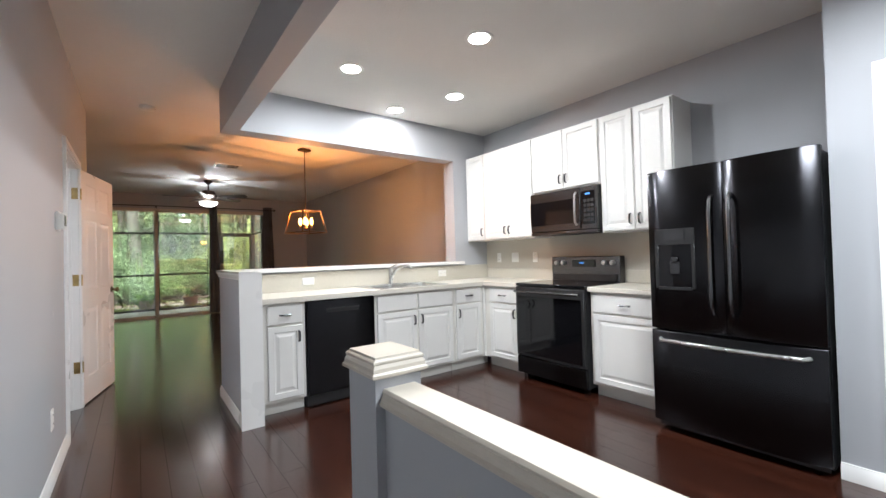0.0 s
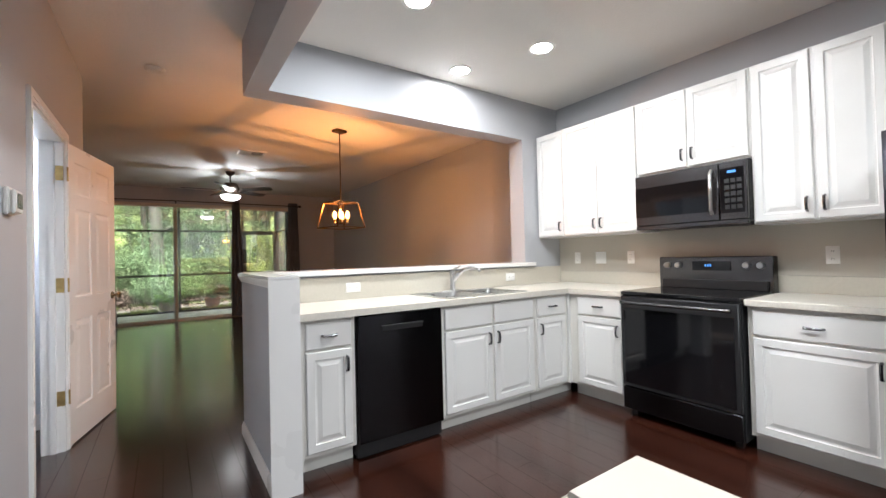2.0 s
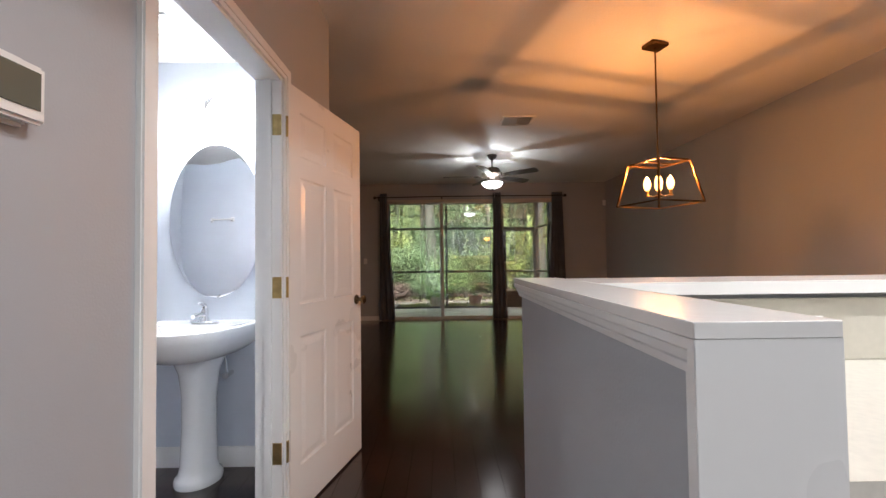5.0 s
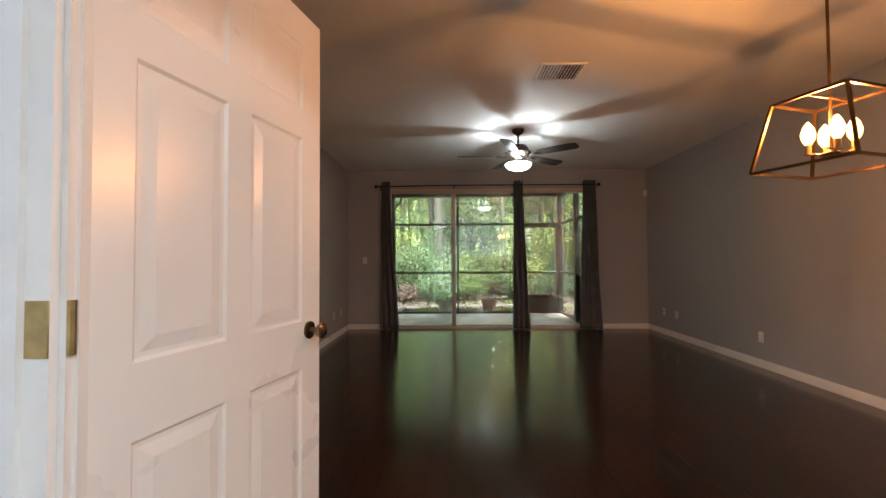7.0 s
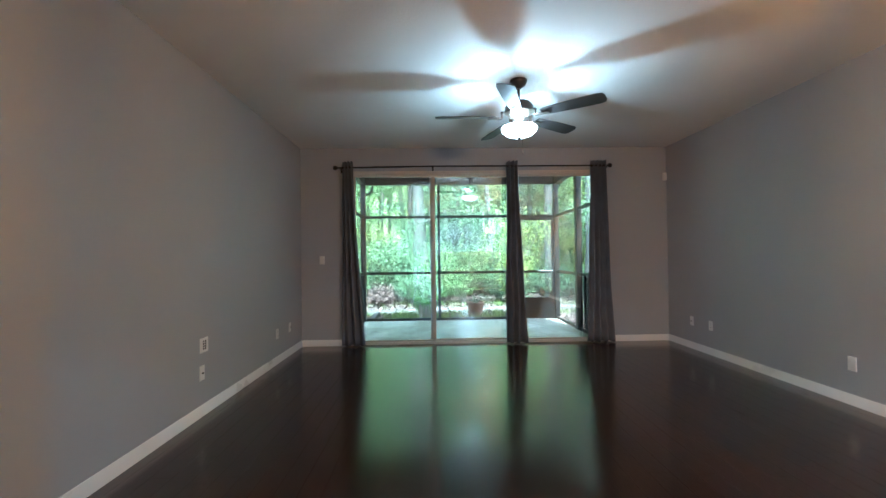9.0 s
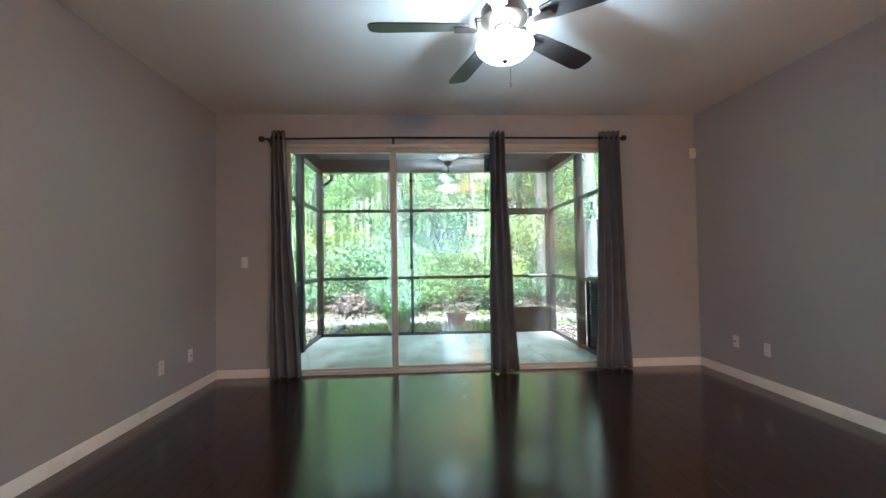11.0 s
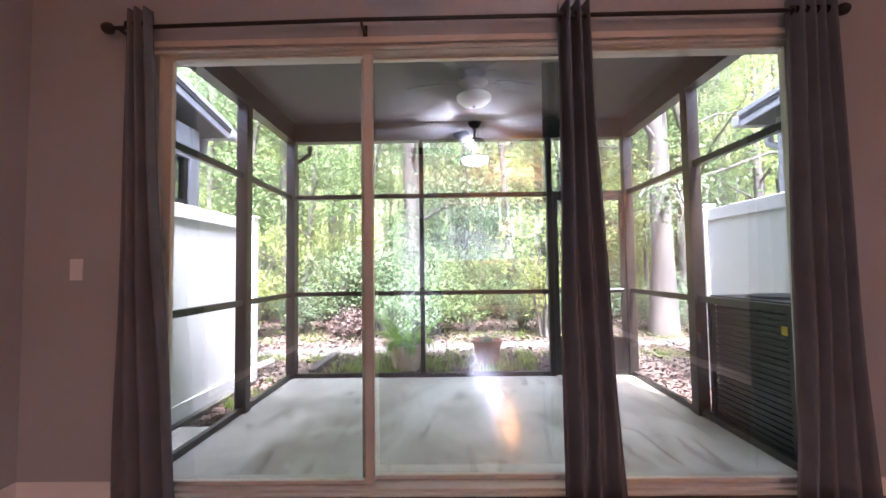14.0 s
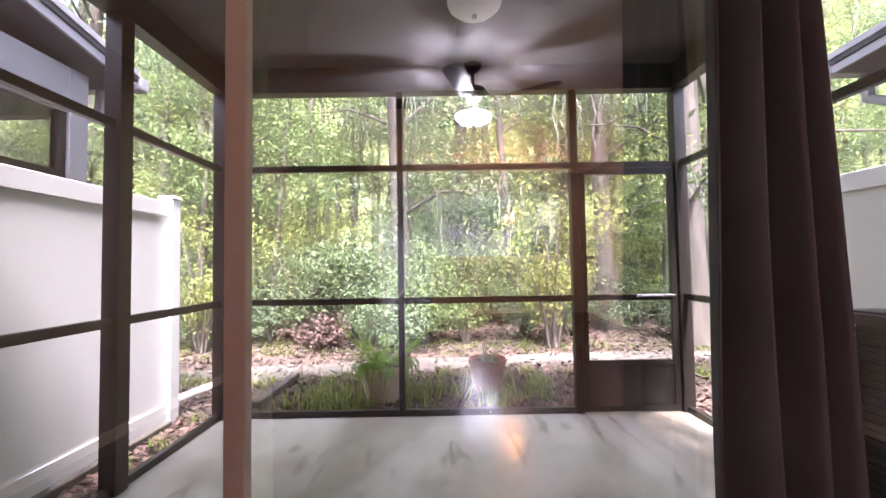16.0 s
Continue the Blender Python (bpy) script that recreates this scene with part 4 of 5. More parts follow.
part("pipe", tube(bmesh.new(), [(0, 0, 0), (0, -0.05, 0), (-0.01, -0.055, 0.12)], [0.014, 0.012, 0.006], 8), "chrome", vl)
part("knob", tube(bmesh.new(), [(0, -0.05, 0), (0, -0.075, 0)], 0.018, 10), "chrome", vl)
mi = thing("oval_mirror", pose(-1.028, 5.153, 1.456), "large frameless oval mirror on the washroom wall", "mirror")
bm = bmesh.new()
pts0 = [bm.verts.new((0.278 * math.cos(a), 0.0, 0.46 * math.sin(a))) for a in [2 * math.pi * k / 56 for k in range(56)]]
pts1 = [bm.verts.new((0.278 * math.cos(a), -0.005, 0.46 * math.sin(a))) for a in [2 * math.pi * k / 56 for k in range(56)]]
pts2 = [bm.verts.new((0.262 * math.cos(a), -0.008, 0.443 * math.sin(a))) for a in [2 * math.pi * k / 56 for k in range(56)]]
for a, b in ((pts0, pts1), (pts1, pts2)):
    for k in range(56):
        bm.faces.new((a[k], a[(k + 1) % 56], b[(k + 1) % 56], b[k]))
bm.faces.new(pts2)
bm.faces.new(pts0[::-1])
part("glass", bm, "mirror", mi)
vt = thing("vanity_light", pose(-1.04, 5.154, 2.15), "chrome two-lamp vanity light, lit", "wall lamp")
part("back_plate", tube(bmesh.new(), [(0, 0, 0), (0, -0.02, 0), (0, -0.025, 0)], [0.055, 0.055, 0.03], 20), "chrome", vt)
for s in (-1, 1):
    part("arm", tube(bmesh.new(), [(0, -0.02, 0), (s * 0.03, -0.07, 0.045), (s * 0.06, -0.10, 0.045), (s * 0.08, -0.115, 0.01)], 0.007, 8), "chrome", vt)
    part("socket", lathe(bmesh.new(), [(0.018, 0.015), (0.036, -0.012), (0.034, -0.02)], s * 0.08, -0.115, 16), "chrome", vt)
    part("shade", lathe(bmesh.new(), [(0.033, -0.021), (0.05, -0.05), (0.06, -0.08)], s * 0.08, -0.115, 18, close=False), "vanity", vt, "white glass lamp shade")
tb = thing("towel_bar", pose(-1.735, 3.60, 1.64), "white ceramic towel bar with a clear rod", "towel bar")
for s in (-0.18, 0.18):
    part("bracket", boxes((s - 0.03, s + 0.03, 0, 0.012, -0.03, 0.03), (s - 0.018, s + 0.018, 0.012, 0.06, -0.018, 0.018), bevel=0.004), "porcelain", tb)
part("rod", tube(bmesh.new(), [(-0.18, 0.045, 0), (0.18, 0.045, 0)], 0.009, 10), "plastic", tb)

# ---- living room ----
pn = thing("pendant_lantern", pose(PEND[0], PEND[1], CZ, 0, 0, 17), "bronze trapezoid lantern pendant with four lit candle bulbs", "pendant lamp")
part("canopy", boxes((-0.075, 0.075, -0.055, 0.055, -0.03, 0), bevel=0.006, seg=2), "gold", pn)
part("stem", tube(bmesh.new(), [(0, 0, -0.03), (0, 0, -1.13)], 0.006, 8), "gold", pn)
ZT, ZB, HT, HB = -0.875, -1.175, 0.140, 0.198
for sx, sy in ((1, 1), (-1, 1), (-1, -1), (1, -1)):
    tx, ty = -sy, sx
    for h, z in ((HT, ZT), (HB, ZB)):
        a, b = (sx * h, sy * h, z), (tx * h, ty * h, z)
        part("bar", tube(bmesh.new(), [a, b], 0.008, 4), "gold", pn)
    part("bar", tube(bmesh.new(), [(sx * HT, sy * HT, ZT), (sx * HB, sy * HB, ZB)], 0.008, 4), "gold", pn)
part("cross_bar", tube(bmesh.new(), [(-HT, 0, ZT), (HT, 0, ZT)], 0.006, 4), "gold", pn)
part("hub", lathe(bmesh.new(), [(0.03, -1.125), (0.034, -1.115), (0.012, -1.10)], 0, 0, 14), "gold", pn)
for k in range(4):
    a = radians(45 + 90 * k)
    cx, cy = 0.075 * math.cos(a), 0.075 * math.sin(a)
    part("arm", tube(bmesh.new(), [(0, 0, -1.112), (cx * 0.6, cy * 0.6, -1.118), (cx, cy, -1.105)], 0.005, 6), "gold", pn)
    cs = part("candle", lathe(bmesh.new(), [(0.018, -1.115), (0.018, -1.11), (0.011, -1.108), (0.011, -1.07)], cx, cy, 12), "candle", pn)
    part("bulb", lathe(bmesh.new(), [(0.010, -1.07), (0.022, -1.048), (0.026, -1.022), (0.017, -0.992), (0.003, -0.970)], cx, cy, 14), "bulb", cs, "glowing amber candle bulb")
    ca, sa = math.cos(radians(17)), math.sin(radians(17))
    lamp("pendant_bulb", "POINT", PENDANT_WATTS, pose(PEND[0] + cx * ca - cy * sa, PEND[1] + cx * sa + cy * ca, CZ - 0.962), (1.0, 0.40, 0.12), 0.004)


def ceiling_fan(m, angles, radius, drop, bowl_mat, label, pitch=-12, gap=0.0):
    f = thing("ceiling_fan", m, label, "ceiling fan")
    part("mount", lathe(bmesh.new(), [(0.075, 0.0), (0.075, -0.012), (0.06, -0.045), (0.025, -0.07), (0.02, -0.075)]), "bronze", f)
    part("rod", tube(bmesh.new(), [(0, 0, -0.07), (0, 0, -drop + 0.05)], 0.013, 10), "bronze", f)
    part("motor", lathe(bmesh.new(), [(0.03, -drop + 0.06), (0.10, -drop + 0.045), (0.125, -drop + 0.01), (0.125, -drop - 0.04), (0.09, -drop - 0.07), (0.05, -drop - 0.08)]), "bronze", f)
    for a in angles:
        r = pose(0, 0, 0, 0, 0, a)
        arm = boxes((0.09, 0.16, -0.018, 0.018, -drop - 0.038, -drop - 0.030), (0.145, 0.155, -0.018, 0.018, -drop - 0.038 - gap, -drop - 0.0302), (0.155, 0.27, -0.030, 0.030, -drop - 0.036 - gap, -drop - 0.030 - gap), bevel=0.002)
        o = part("blade_arm", arm, "bronze", f)
        o.matrix_local = r
        bm = bmesh.new()
        prof = [(0.21, 0.045), (0.26, 0.055), (0.45, 0.066), (radius - 0.06, 0.072), (radius - 0.015, 0.062), (radius, 0.035)]
        up = [bm.verts.new((x, y, 0.004)) for x, y in prof] + [bm.verts.new((x, -y, 0.004)) for x, y in reversed(prof)]
        dn = [bm.verts.new((v.co.x, v.co.y, -0.004)) for v in up]
        bm.faces.new(up)
        bm.faces.new(dn[::-1])
        for k in range(len(up)):
            bm.faces.new((up[k], dn[k], dn[(k + 1) % len(up)], up[(k + 1) % len(up)]))
        b = part("blade", bm, "blade", f)
        b.matrix_local = r @ pose(0, 0, -drop - 0.018 - gap, pitch, 0, 0)
    part("light_ring", lathe(bmesh.new(), [(0.055, -drop - 0.075), (0.055, -drop - 0.085), (0.035, -drop - 0.105)]), "bronze", f)
    bm = lathe(bmesh.new(), [(0.150, -drop - 0.166), (0.156, -drop - 0.174), (0.148, -drop - 0.200), (0.115, -drop - 0.230), (0.06, -drop - 0.249), (0.004, -drop - 0.253)], close=False)
    part("bowl", bm, bowl_mat, f, "frosted glass light bowl")
    part("finial", lathe(bmesh.new(), [(0.012, -drop - 0.25), (0.016, -drop - 0.262), (0.004, -drop - 0.275)], 0, 0, 12), "bronze", f)
    part("pull_chain", tube(bmesh.new(), [(0.03, 0.0, -drop - 0.26), (0.03, 0, -drop - 0.37)], 0.0025, 6), "chrome", f)
    part("chain_knob", lathe(bmesh.new(), [(0.003, -drop - 0.37), (0.008, -drop - 0.385), (0.003, -drop - 0.40)], 0.03, 0, 8), "chrome", f)
    return f


ceiling_fan(pose(FAN[0], FAN[1], CZ), (34, 106, 178, 250, 322), 0.73, 0.245, "frost", "dark five-blade ceiling fan with a lit bowl light", gap=0.055)
ceiling_fan(pose(1.03, 12.40, 2.92), (20, 92, 164, 236, 308), 0.62, 0.06, "dome", "dark patio ceiling fan with an unlit white bowl")

# curtain rod and curtains
RY, RZ = YB - 0.085, 2.482
rod = thing("curtain_rod", pose(0, 0, 0), "black metal curtain rod with round finials", "curtain rod")
part("bar", tube(bmesh.new(), [(-0.98, RY, RZ - 0.012), (0.35, RY, RZ + 0.004), (2.82, RY, RZ)], 0.011, 10), "blackmat", rod)
for ex, ez in ((-1.0, RZ - 0.012), (2.84, RZ)):
    s = -1 if ex < 0 else 1
    part("finial", tube(bmesh.new(), [(ex - s * 0.03, RY, ez), (ex - s * 0.02, RY, ez), (ex, RY, ez), (ex + s * 0.02, RY, ez), (ex + s * 0.03, RY, ez)], [0.012, 0.026, 0.032, 0.026, 0.008], 14), "blackmat", rod)
for bx in (-0.93, 0.35, 2.79):
    part("bracket", boxes((bx - 0.012, bx + 0.012, YB - 0.006, YB, RZ - 0.07, RZ + 0.02), (bx - 0.006, bx + 0.006, RY - 0.014, YB - 0.006, RZ - 0.032, RZ - 0.018)), "blackmat", rod)


def curtain(x0, x1, bx0, bx1, label, folds, seed):
    """A grommet curtain gathered at the top from x0 to x1 and hanging to bx0..bx1 at the foot."""
    rnd = random.Random(seed)
    c = thing("curtain", pose(0, RY, 0), label, "curtain", "living room curtains")
    nu, nv = folds * 24, 30
    bm = bmesh.new()
    amps = [0.75 + 0.5 * rnd.random() for _ in range(folds + 1)]
    ph = rnd.random() * 6
    grid = []
    for j in range(nv + 1):
        v = j / nv
        z = 0.018 + (RZ + 0.07 - 0.018) * (1 - v)
        row = []
        for i in range(nu + 1):
            u = i / nu
            u += 0.035 * math.sin(2 * math.pi * u + ph) * math.sin(math.pi * u) + 0.02 * math.sin(5 * math.pi * u + 2 * ph) * math.sin(math.pi * u) * v
            w = v ** 1.3
            xa = x0 + (x1 - x0) * u
            xb = bx0 + (bx1 - bx0) * u
            x = xa + (xb - xa) * w + 0.008 * math.sin(9 * v + 5 * u + ph) * v
            a = amps[max(0, min(folds, int(u * folds)))]
            y = 0.048 * a * math.sin(2 * math.pi * folds * u) * (1 - 0.25 * v) + 0.012 * v * math.sin(2 * math.pi * folds * 0.5 * u + 3 * v + ph)
            row.append(bm.verts.new((x, y, z + (0.006 * math.sin(11 * u + ph) if j == nv else 0))))
        grid.append(row)
    for j in range(nv):
        for i in range(nu):
            f = bm.faces.new((grid[j][i], grid[j][i + 1], grid[j + 1][i + 1], grid[j + 1][i]))
            f.smooth = True
    o = part("cloth", bm, "curtain", c)
    md = o.modifiers.new("thickness", "SOLIDIFY")
    md.thickness = 0.003
    for k in range(folds * 2):
        gx = x0 + (x1 - x0) * (k + 0.0) / (folds * 2) + 0.004
        part("grommet", tube(bmesh.new(), [(gx - 0.003, 0, RZ), (gx + 0.003, 0, RZ)], 0.024, 12), "nickel", c)
    return c


curtain(-0.90, -0.76, -0.92, -0.60, "long grey grommet curtain gathered beside the sliding door", 3, 1)
curtain(1.38, 1.54, 1.345, 1.65, "long grey grommet curtain hanging across the glass", 3, 2)
curtain(2.57, 2.78, 2.48, 2.87, "long grey grommet curtain gathered at the side of the glass", 4, 3)

# ---- lanai ----
PX0, PX1, PY, PZ = -1.08, 2.90, 13.67, -0.085
structure("patio", boxes((PX0 - 0.05, PX1 + 0.05, YB + 0.2, PY + 0.05, -0.35, PZ), bevel=0.01), "concrete", "weathered grey concrete patio slab", "patio")
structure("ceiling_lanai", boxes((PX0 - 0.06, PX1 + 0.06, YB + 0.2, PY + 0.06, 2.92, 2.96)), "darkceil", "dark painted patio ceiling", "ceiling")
lf = thing("lanai_frame", pose(0, 0, 0), "dark bronze aluminium screen enclosure frame", "screen frame")
P = 0.026
for px, py, pw in ((PX0, PY, 0.05), (PX1, PY, 0.05), (0.47, PY, 0.026), (1.98, PY, 0.034), (PX0, 12.53, 0.05), (PX1, 12.38, 0.05), (PX0, YB + 0.24, 0.03), (PX1, YB + 0.24, 0.03)):
    part("post", boxes((px - pw, px + pw, py - min(pw, 0.05), py + min(pw, 0.05), PZ, 2.70), bevel=0.003), "alu", lf)
part("beam", boxes((PX0 - 0.06, PX1 + 0.06, PY - 0.05, PY + 0.06, 2.70, 2.919)), "alu", lf)
part("beam", boxes((PX0 - 0.06, PX0 + 0.05, YB + 0.21, PY - 0.05, 2.70, 2.919)), "alu", lf)
part("beam", boxes((PX1 - 0.05, PX1 + 0.06, YB + 0.21, PY - 0.05, 2.70, 2.919)), "alu", lf)
for z in (2.04, 0.89, PZ + 0.025):
    h = 0.026
    for xa, xb in ((PX0 + 0.05, 0.444), (0.496, 1.946)):
        part("rail", boxes((xa, xb, PY - 0.02, PY + 0.02, z - h, z + h)), "alu", lf)
    for px, ym in ((PX0, 12.53), (PX1, 12.38)):
        for ya, yb in ((YB + 0.27, ym - 0.05), (ym + 0.05, PY - 0.05)):
            part("rail", boxes((px - 0.02, px + 0.02, ya, yb, z - h, z + h)), "alu", lf)
part("rail", boxes((2.014, PX1 - 0.05, PY - 0.02, PY + 0.02, 2.04 - 0.026, 2.04 + 0.026)), "alu", lf)
sdoor = thing("screen_door", pose(2.02, PY - 0.022, PZ), "dark bronze aluminium screen door with a kick panel", "screen door")
dw_ = 0.825
part("stile", boxes((0.0, 0.05, 0, 0.035, 0.012, 2.095)), "alu", sdoor)
part("stile", boxes((dw_ - 0.05, dw_, 0, 0.035, 0.012, 2.095)), "alu", sdoor)
for za, zb in ((2.04, 2.095), (0.95, 1.0), (0.012, 0.06), (0.40, 0.44)):
    part("rail", boxes((0.05, dw_ - 0.05, 0, 0.035, za, zb)), "alu", sdoor)
part("kick_panel", boxes((0.05, dw_ - 0.05, 0.012, 0.02, 0.06, 0.40)), "alu", sdoor)
part("closer", tube(bmesh.new(), [(dw_ - 0.36, -0.02, 0.99), (dw_ - 0.04, -0.02, 0.99)], 0.012, 10), "stainless", sdoor, "silver pneumatic closer")
part("latch", boxes((0.01, 0.04, -0.05, 0, 1.30, 1.34), (0.015, 0.10, -0.05, -0.04, 1.31, 1.33)), "blackmat", sdoor)
gt = thing("downspout", pose(PX0 + 0.12, PY + 0.12, 0), "bronze gutter downspout at the patio corner", "downspout")
part("pipe", tube(bmesh.new(), [(0.05, 0, 2.70), (0.05, 0, 2.60), (-0.12, 0, 2.48), (-0.12, 0, -0.2)], 0.032, 8), "alu", gt)
hk = thing("hook_bracket", pose(PX0, 12.60, 2.04), "thin black hook bracket on the screen rail", "hook")
part("rod", tube(bmesh.new(), [(0.02, 0.0, 0.03), (0.02, 0.25, 0.02), (0.02, 0.28, 0.05)], 0.006, 6), "blackmat", hk)
# sidelight at the entrance end
sl = thing("window_4", pose(0.08, -3.06, 0.28), "narrow white-framed sidelight window at the entrance", "window")
sl["kind"] = "structure"
part("frame", boxes((-0.18, -0.15, 0, 0.05, 0, 1.64), (0.15, 0.18, 0, 0.05, 0, 1.64), (-0.15, 0.15, 0, 0.05, 0, 0.03), (-0.15, 0.15, 0, 0.05, 1.61, 1.64)), "trim", sl)
for k in (1, 2, 3):
    part("muntin", boxes((-0.15, 0.15, 0.032, 0.042, 0.41 * k - 0.012, 0.41 * k + 0.012)), "trim", sl)
part("muntin", boxes((-0.012, 0.012, 0.043, 0.049, 0.03, 1.61)), "trim", sl)
part("pane", boxes((-0.149, 0.149, 0.022, 0.027, 0.031, 1.609)), "tinted", sl)

# ---- outdoors ----
GZ = -0.20
bm = bmesh.new()
nx, ny = 60, 60
def ground_z(x, y):
    far = max(0.0, y - 14.5)
    return GZ + 0.05 * noise.noise(Vector((x * 0.35, y * 0.35, 0))) * min(1, far / 2) + 0.012 * min(far, 30)


xs = [-300, -150, -80] + [-40 + 80 * k / nx for k in range(nx + 1)] + [80, 150, 300]
ys = [-200, -60, 0] + [10 + 60 * k / ny for k in range(ny + 1)] + [120, 300]
vv = [[bm.verts.new((x, y, ground_z(x, y) if 13.9 < y < 71 and abs(x) < 41 else GZ - 0.02 + (0.35 if y > 71 else 0))) for x in xs] for y in ys]
for j in range(len(ys) - 1):
    for i in range(len(xs) - 1):
        f = bm.faces.new((vv[j][i], vv[j][i + 1], vv[j + 1][i + 1], vv[j + 1][i]))
        f.smooth = True
structure("ground", bm, "ground", "leaf-strewn woodland ground", "ground")
bm = bmesh.new()
prev = None
for k in range(41):
    x = -14 + 28 * k / 40
    yc = 15.75 + 0.25 * math.sin(x * 0.4) + 0.03 * x
    hw = 0.34 + 0.22 * noise.noise(Vector((x, 3, 1)))
    row = [bm.verts.new((x, yc + s * hw, ground_z(x, yc + s * hw) + 0.018 + (0.012 if abs(s) < 0.8 else -0.03))) for s in (-1, -0.6, 0, 0.6, 1)]
    if prev:
        for i in range(4):
            f = bm.faces.new((prev[i], row[i], row[i + 1], prev[i + 1]))
            f.smooth = True
    prev = row
structure("path", bm, "path", "pale sandy footpath behind the patio", "path")


def fence(x, y0, y1, label):
    fz = thing("vinyl_fence", pose(x, y0, GZ), label, "fence")
    L, H = y1 - y0, 2.0
    part("panel", boxes((-0.02, 0.02, 0.0, L - 0.06, 0.16, H - 0.1)), "vinyl", fz)
    part("rail", boxes((-0.035, 0.035, 0.0, L - 0.06, H - 0.13, H), bevel=0.004), "vinyl", fz)
    part("rail", boxes((-0.035, 0.035, 0.0, L - 0.06, 0.03, 0.19), bevel=0.004), "vinyl", fz)
    part("post", boxes((-0.06, 0.06, L - 0.06, L + 0.06, -0.05, H + 0.03), bevel=0.004), "vinyl", fz)
    part("post_cap", boxes((-0.07, 0.07, L - 0.07, L + 0.07, H + 0.03, H + 0.06), bevel=0.006), "vinyl", fz)


fence(-1.68, YB + 0.2, 13.90, "white vinyl privacy fence panel beside the patio")
fence(3.75, YB + 0.2, 13.56, "white vinyl privacy fence panel behind the air conditioner")

# neighbouring patio roofs
def neighbour(x0, x1, y1, name, near, fall):
    """A house wing with a glazed, roofed patio; near is the x of the side seen, fall the drop of the roof over its length."""
    n = thing(name, pose(0, 0, 0), "neighbouring house wing with a dark glazed patio roof", "house")
    part("wall", boxes((x0, x1, YB - 4, YB + 0.4, GZ - 0.05, 2.9 + fall * 0.8)), "stucco", n)
    ya, yb = YB + 0.41, y1 + 0.30

    def sloped(xa, xb, lo, hi, y0=ya, y9=yb):
        bm = box(bmesh.new(), xa, xb, y0, y9, lo, hi)
        for v in bm.verts:
            v.co.z += fall * (yb - v.co.y) / (yb - ya)
        return bm

    part("roof", sloped(x0 - 0.20, x1 + 0.20, 2.80, 2.92), "roofdark", n)
    s = 1 if near > (x0 + x1) / 2 else -1
    for lo, hi, d, m in ((2.79, 2.86, 0.225, "neightrim"), (2.863, 2.90, 0.245, "roofdark"), (2.903, 2.955, 0.26, "neightrim")):
        xa, xb = sorted((near + s * 0.201, near + s * d))
        part("fascia", sloped(xa, xb, lo, hi), m, n)
    part("gutter", boxes((x0 - 0.26, x1 + 0.26, yb + 0.001, yb + 0.12, 2.80, 2.92), bevel=0.012), "neightrim", n)
    part("elbow", tube(bmesh.new(), [(near - s * 0.12, yb + 0.05, 2.80), (near - s * 0.12, yb + 0.03, 2.58), (near - s * 0.12, yb - 0.12, 2.50), (near - s * 0.12, y1 + 0.06, 2.50)], 0.045, 8), "neightrim", n, "grey gutter elbow")
    part("header", boxes((near - s * 0.05 - 0.05, near - s * 0.05 + 0.05, ya, y1 - 0.1, 2.44, 2.80)), "neightrim", n)
    part("header", boxes((x0 + 0.1, x1 - 0.1, y1 - 0.05, y1 + 0.05, 2.44, 2.80)), "neightrim", n)
    for px in (x0 + 0.05, x1 - 0.05):
        part("post", boxes((px - 0.055, px + 0.055, y1 - 0.10, y1 + 0.07, GZ - 0.05, 2.80), bevel=0.004), "neightrim", n)
        part("post", boxes((px - 0.05, px + 0.05, 12.25, 12.35, GZ - 0.05, 2.44)), "alu", n)
    px = near - s * 0.05
    for z0, z1 in ((1.90, 1.97), (0.82, 0.88)):
        for a, b in ((ya, 12.25), (12.35, y1 - 0.1)):
            part("rail", boxes((px - 0.035, px + 0.035, a, b, z0, z1), bevel=0.004), "alu", n)
    part("stile", boxes((px - 0.03, px + 0.03, y1 - 0.17, y1 - 0.101, 1.97, 2.44)), "alu", n)
    for a, b in ((ya, 12.25), (12.35, y1 - 0.17)):
        g = part("pane", boxes((px - 0.003, px + 0.003, a, b, 1.97, 2.44)), "tinted2", n)
        g.visible_shadow = False
    for z in (1.95, 0.85):
        part("rail", boxes((x0 + 0.11, x1 - 0.11, y1 - 0.02, y1 + 0.02, z - 0.025, z + 0.025)), "alu", n)
    return n


neighbour(-6.2, -2.1, 13.42, "neighbour_house", -2.1, 0.42)
neighbour(4.45, 8.5, 13.30, "neighbour_house", 4.45, 0.15)
fl = thing("flood_light", pose(-1.45, 11.2, 2.74), "small dark flood light under the eaves", "flood light")
part("head", boxes((-0.05, 0.05, 0.0, 0.12, -0.06, 0.06), bevel=0.01), "roofdark", fl)

# air conditioner
ac = thing("air_conditioner", pose(3.30, 11.92, GZ), "dark grey outdoor air conditioner with louvred sides", "air conditioner")
part("pad", boxes((-0.36, 0.36, -0.46, 0.46, -0.02, 0.06), bevel=0.01), "concrete", ac)
part("core", boxes((-0.282, 0.30, -0.392, 0.392, 0.06, 1.07)), "slot", ac)
for k in range(22):
    z = 0.10 + k * 0.043
    part("louvre", boxes((-0.305, -0.281, -0.40, 0.40, z, z + 0.026), (-0.281, 0.281, -0.405, -0.381, z, z + 0.026), bevel=0.0), "blackmat", ac)
for sx, sy in ((-1, -1), (-1, 1), (1, -1), (1, 1)):
    part("corner_post", boxes((sx * 0.31 - 0.02, sx * 0.31 + 0.02, sy * 0.41 - 0.02, sy * 0.41 + 0.02, 0.06, 1.08)), "steelside", ac)
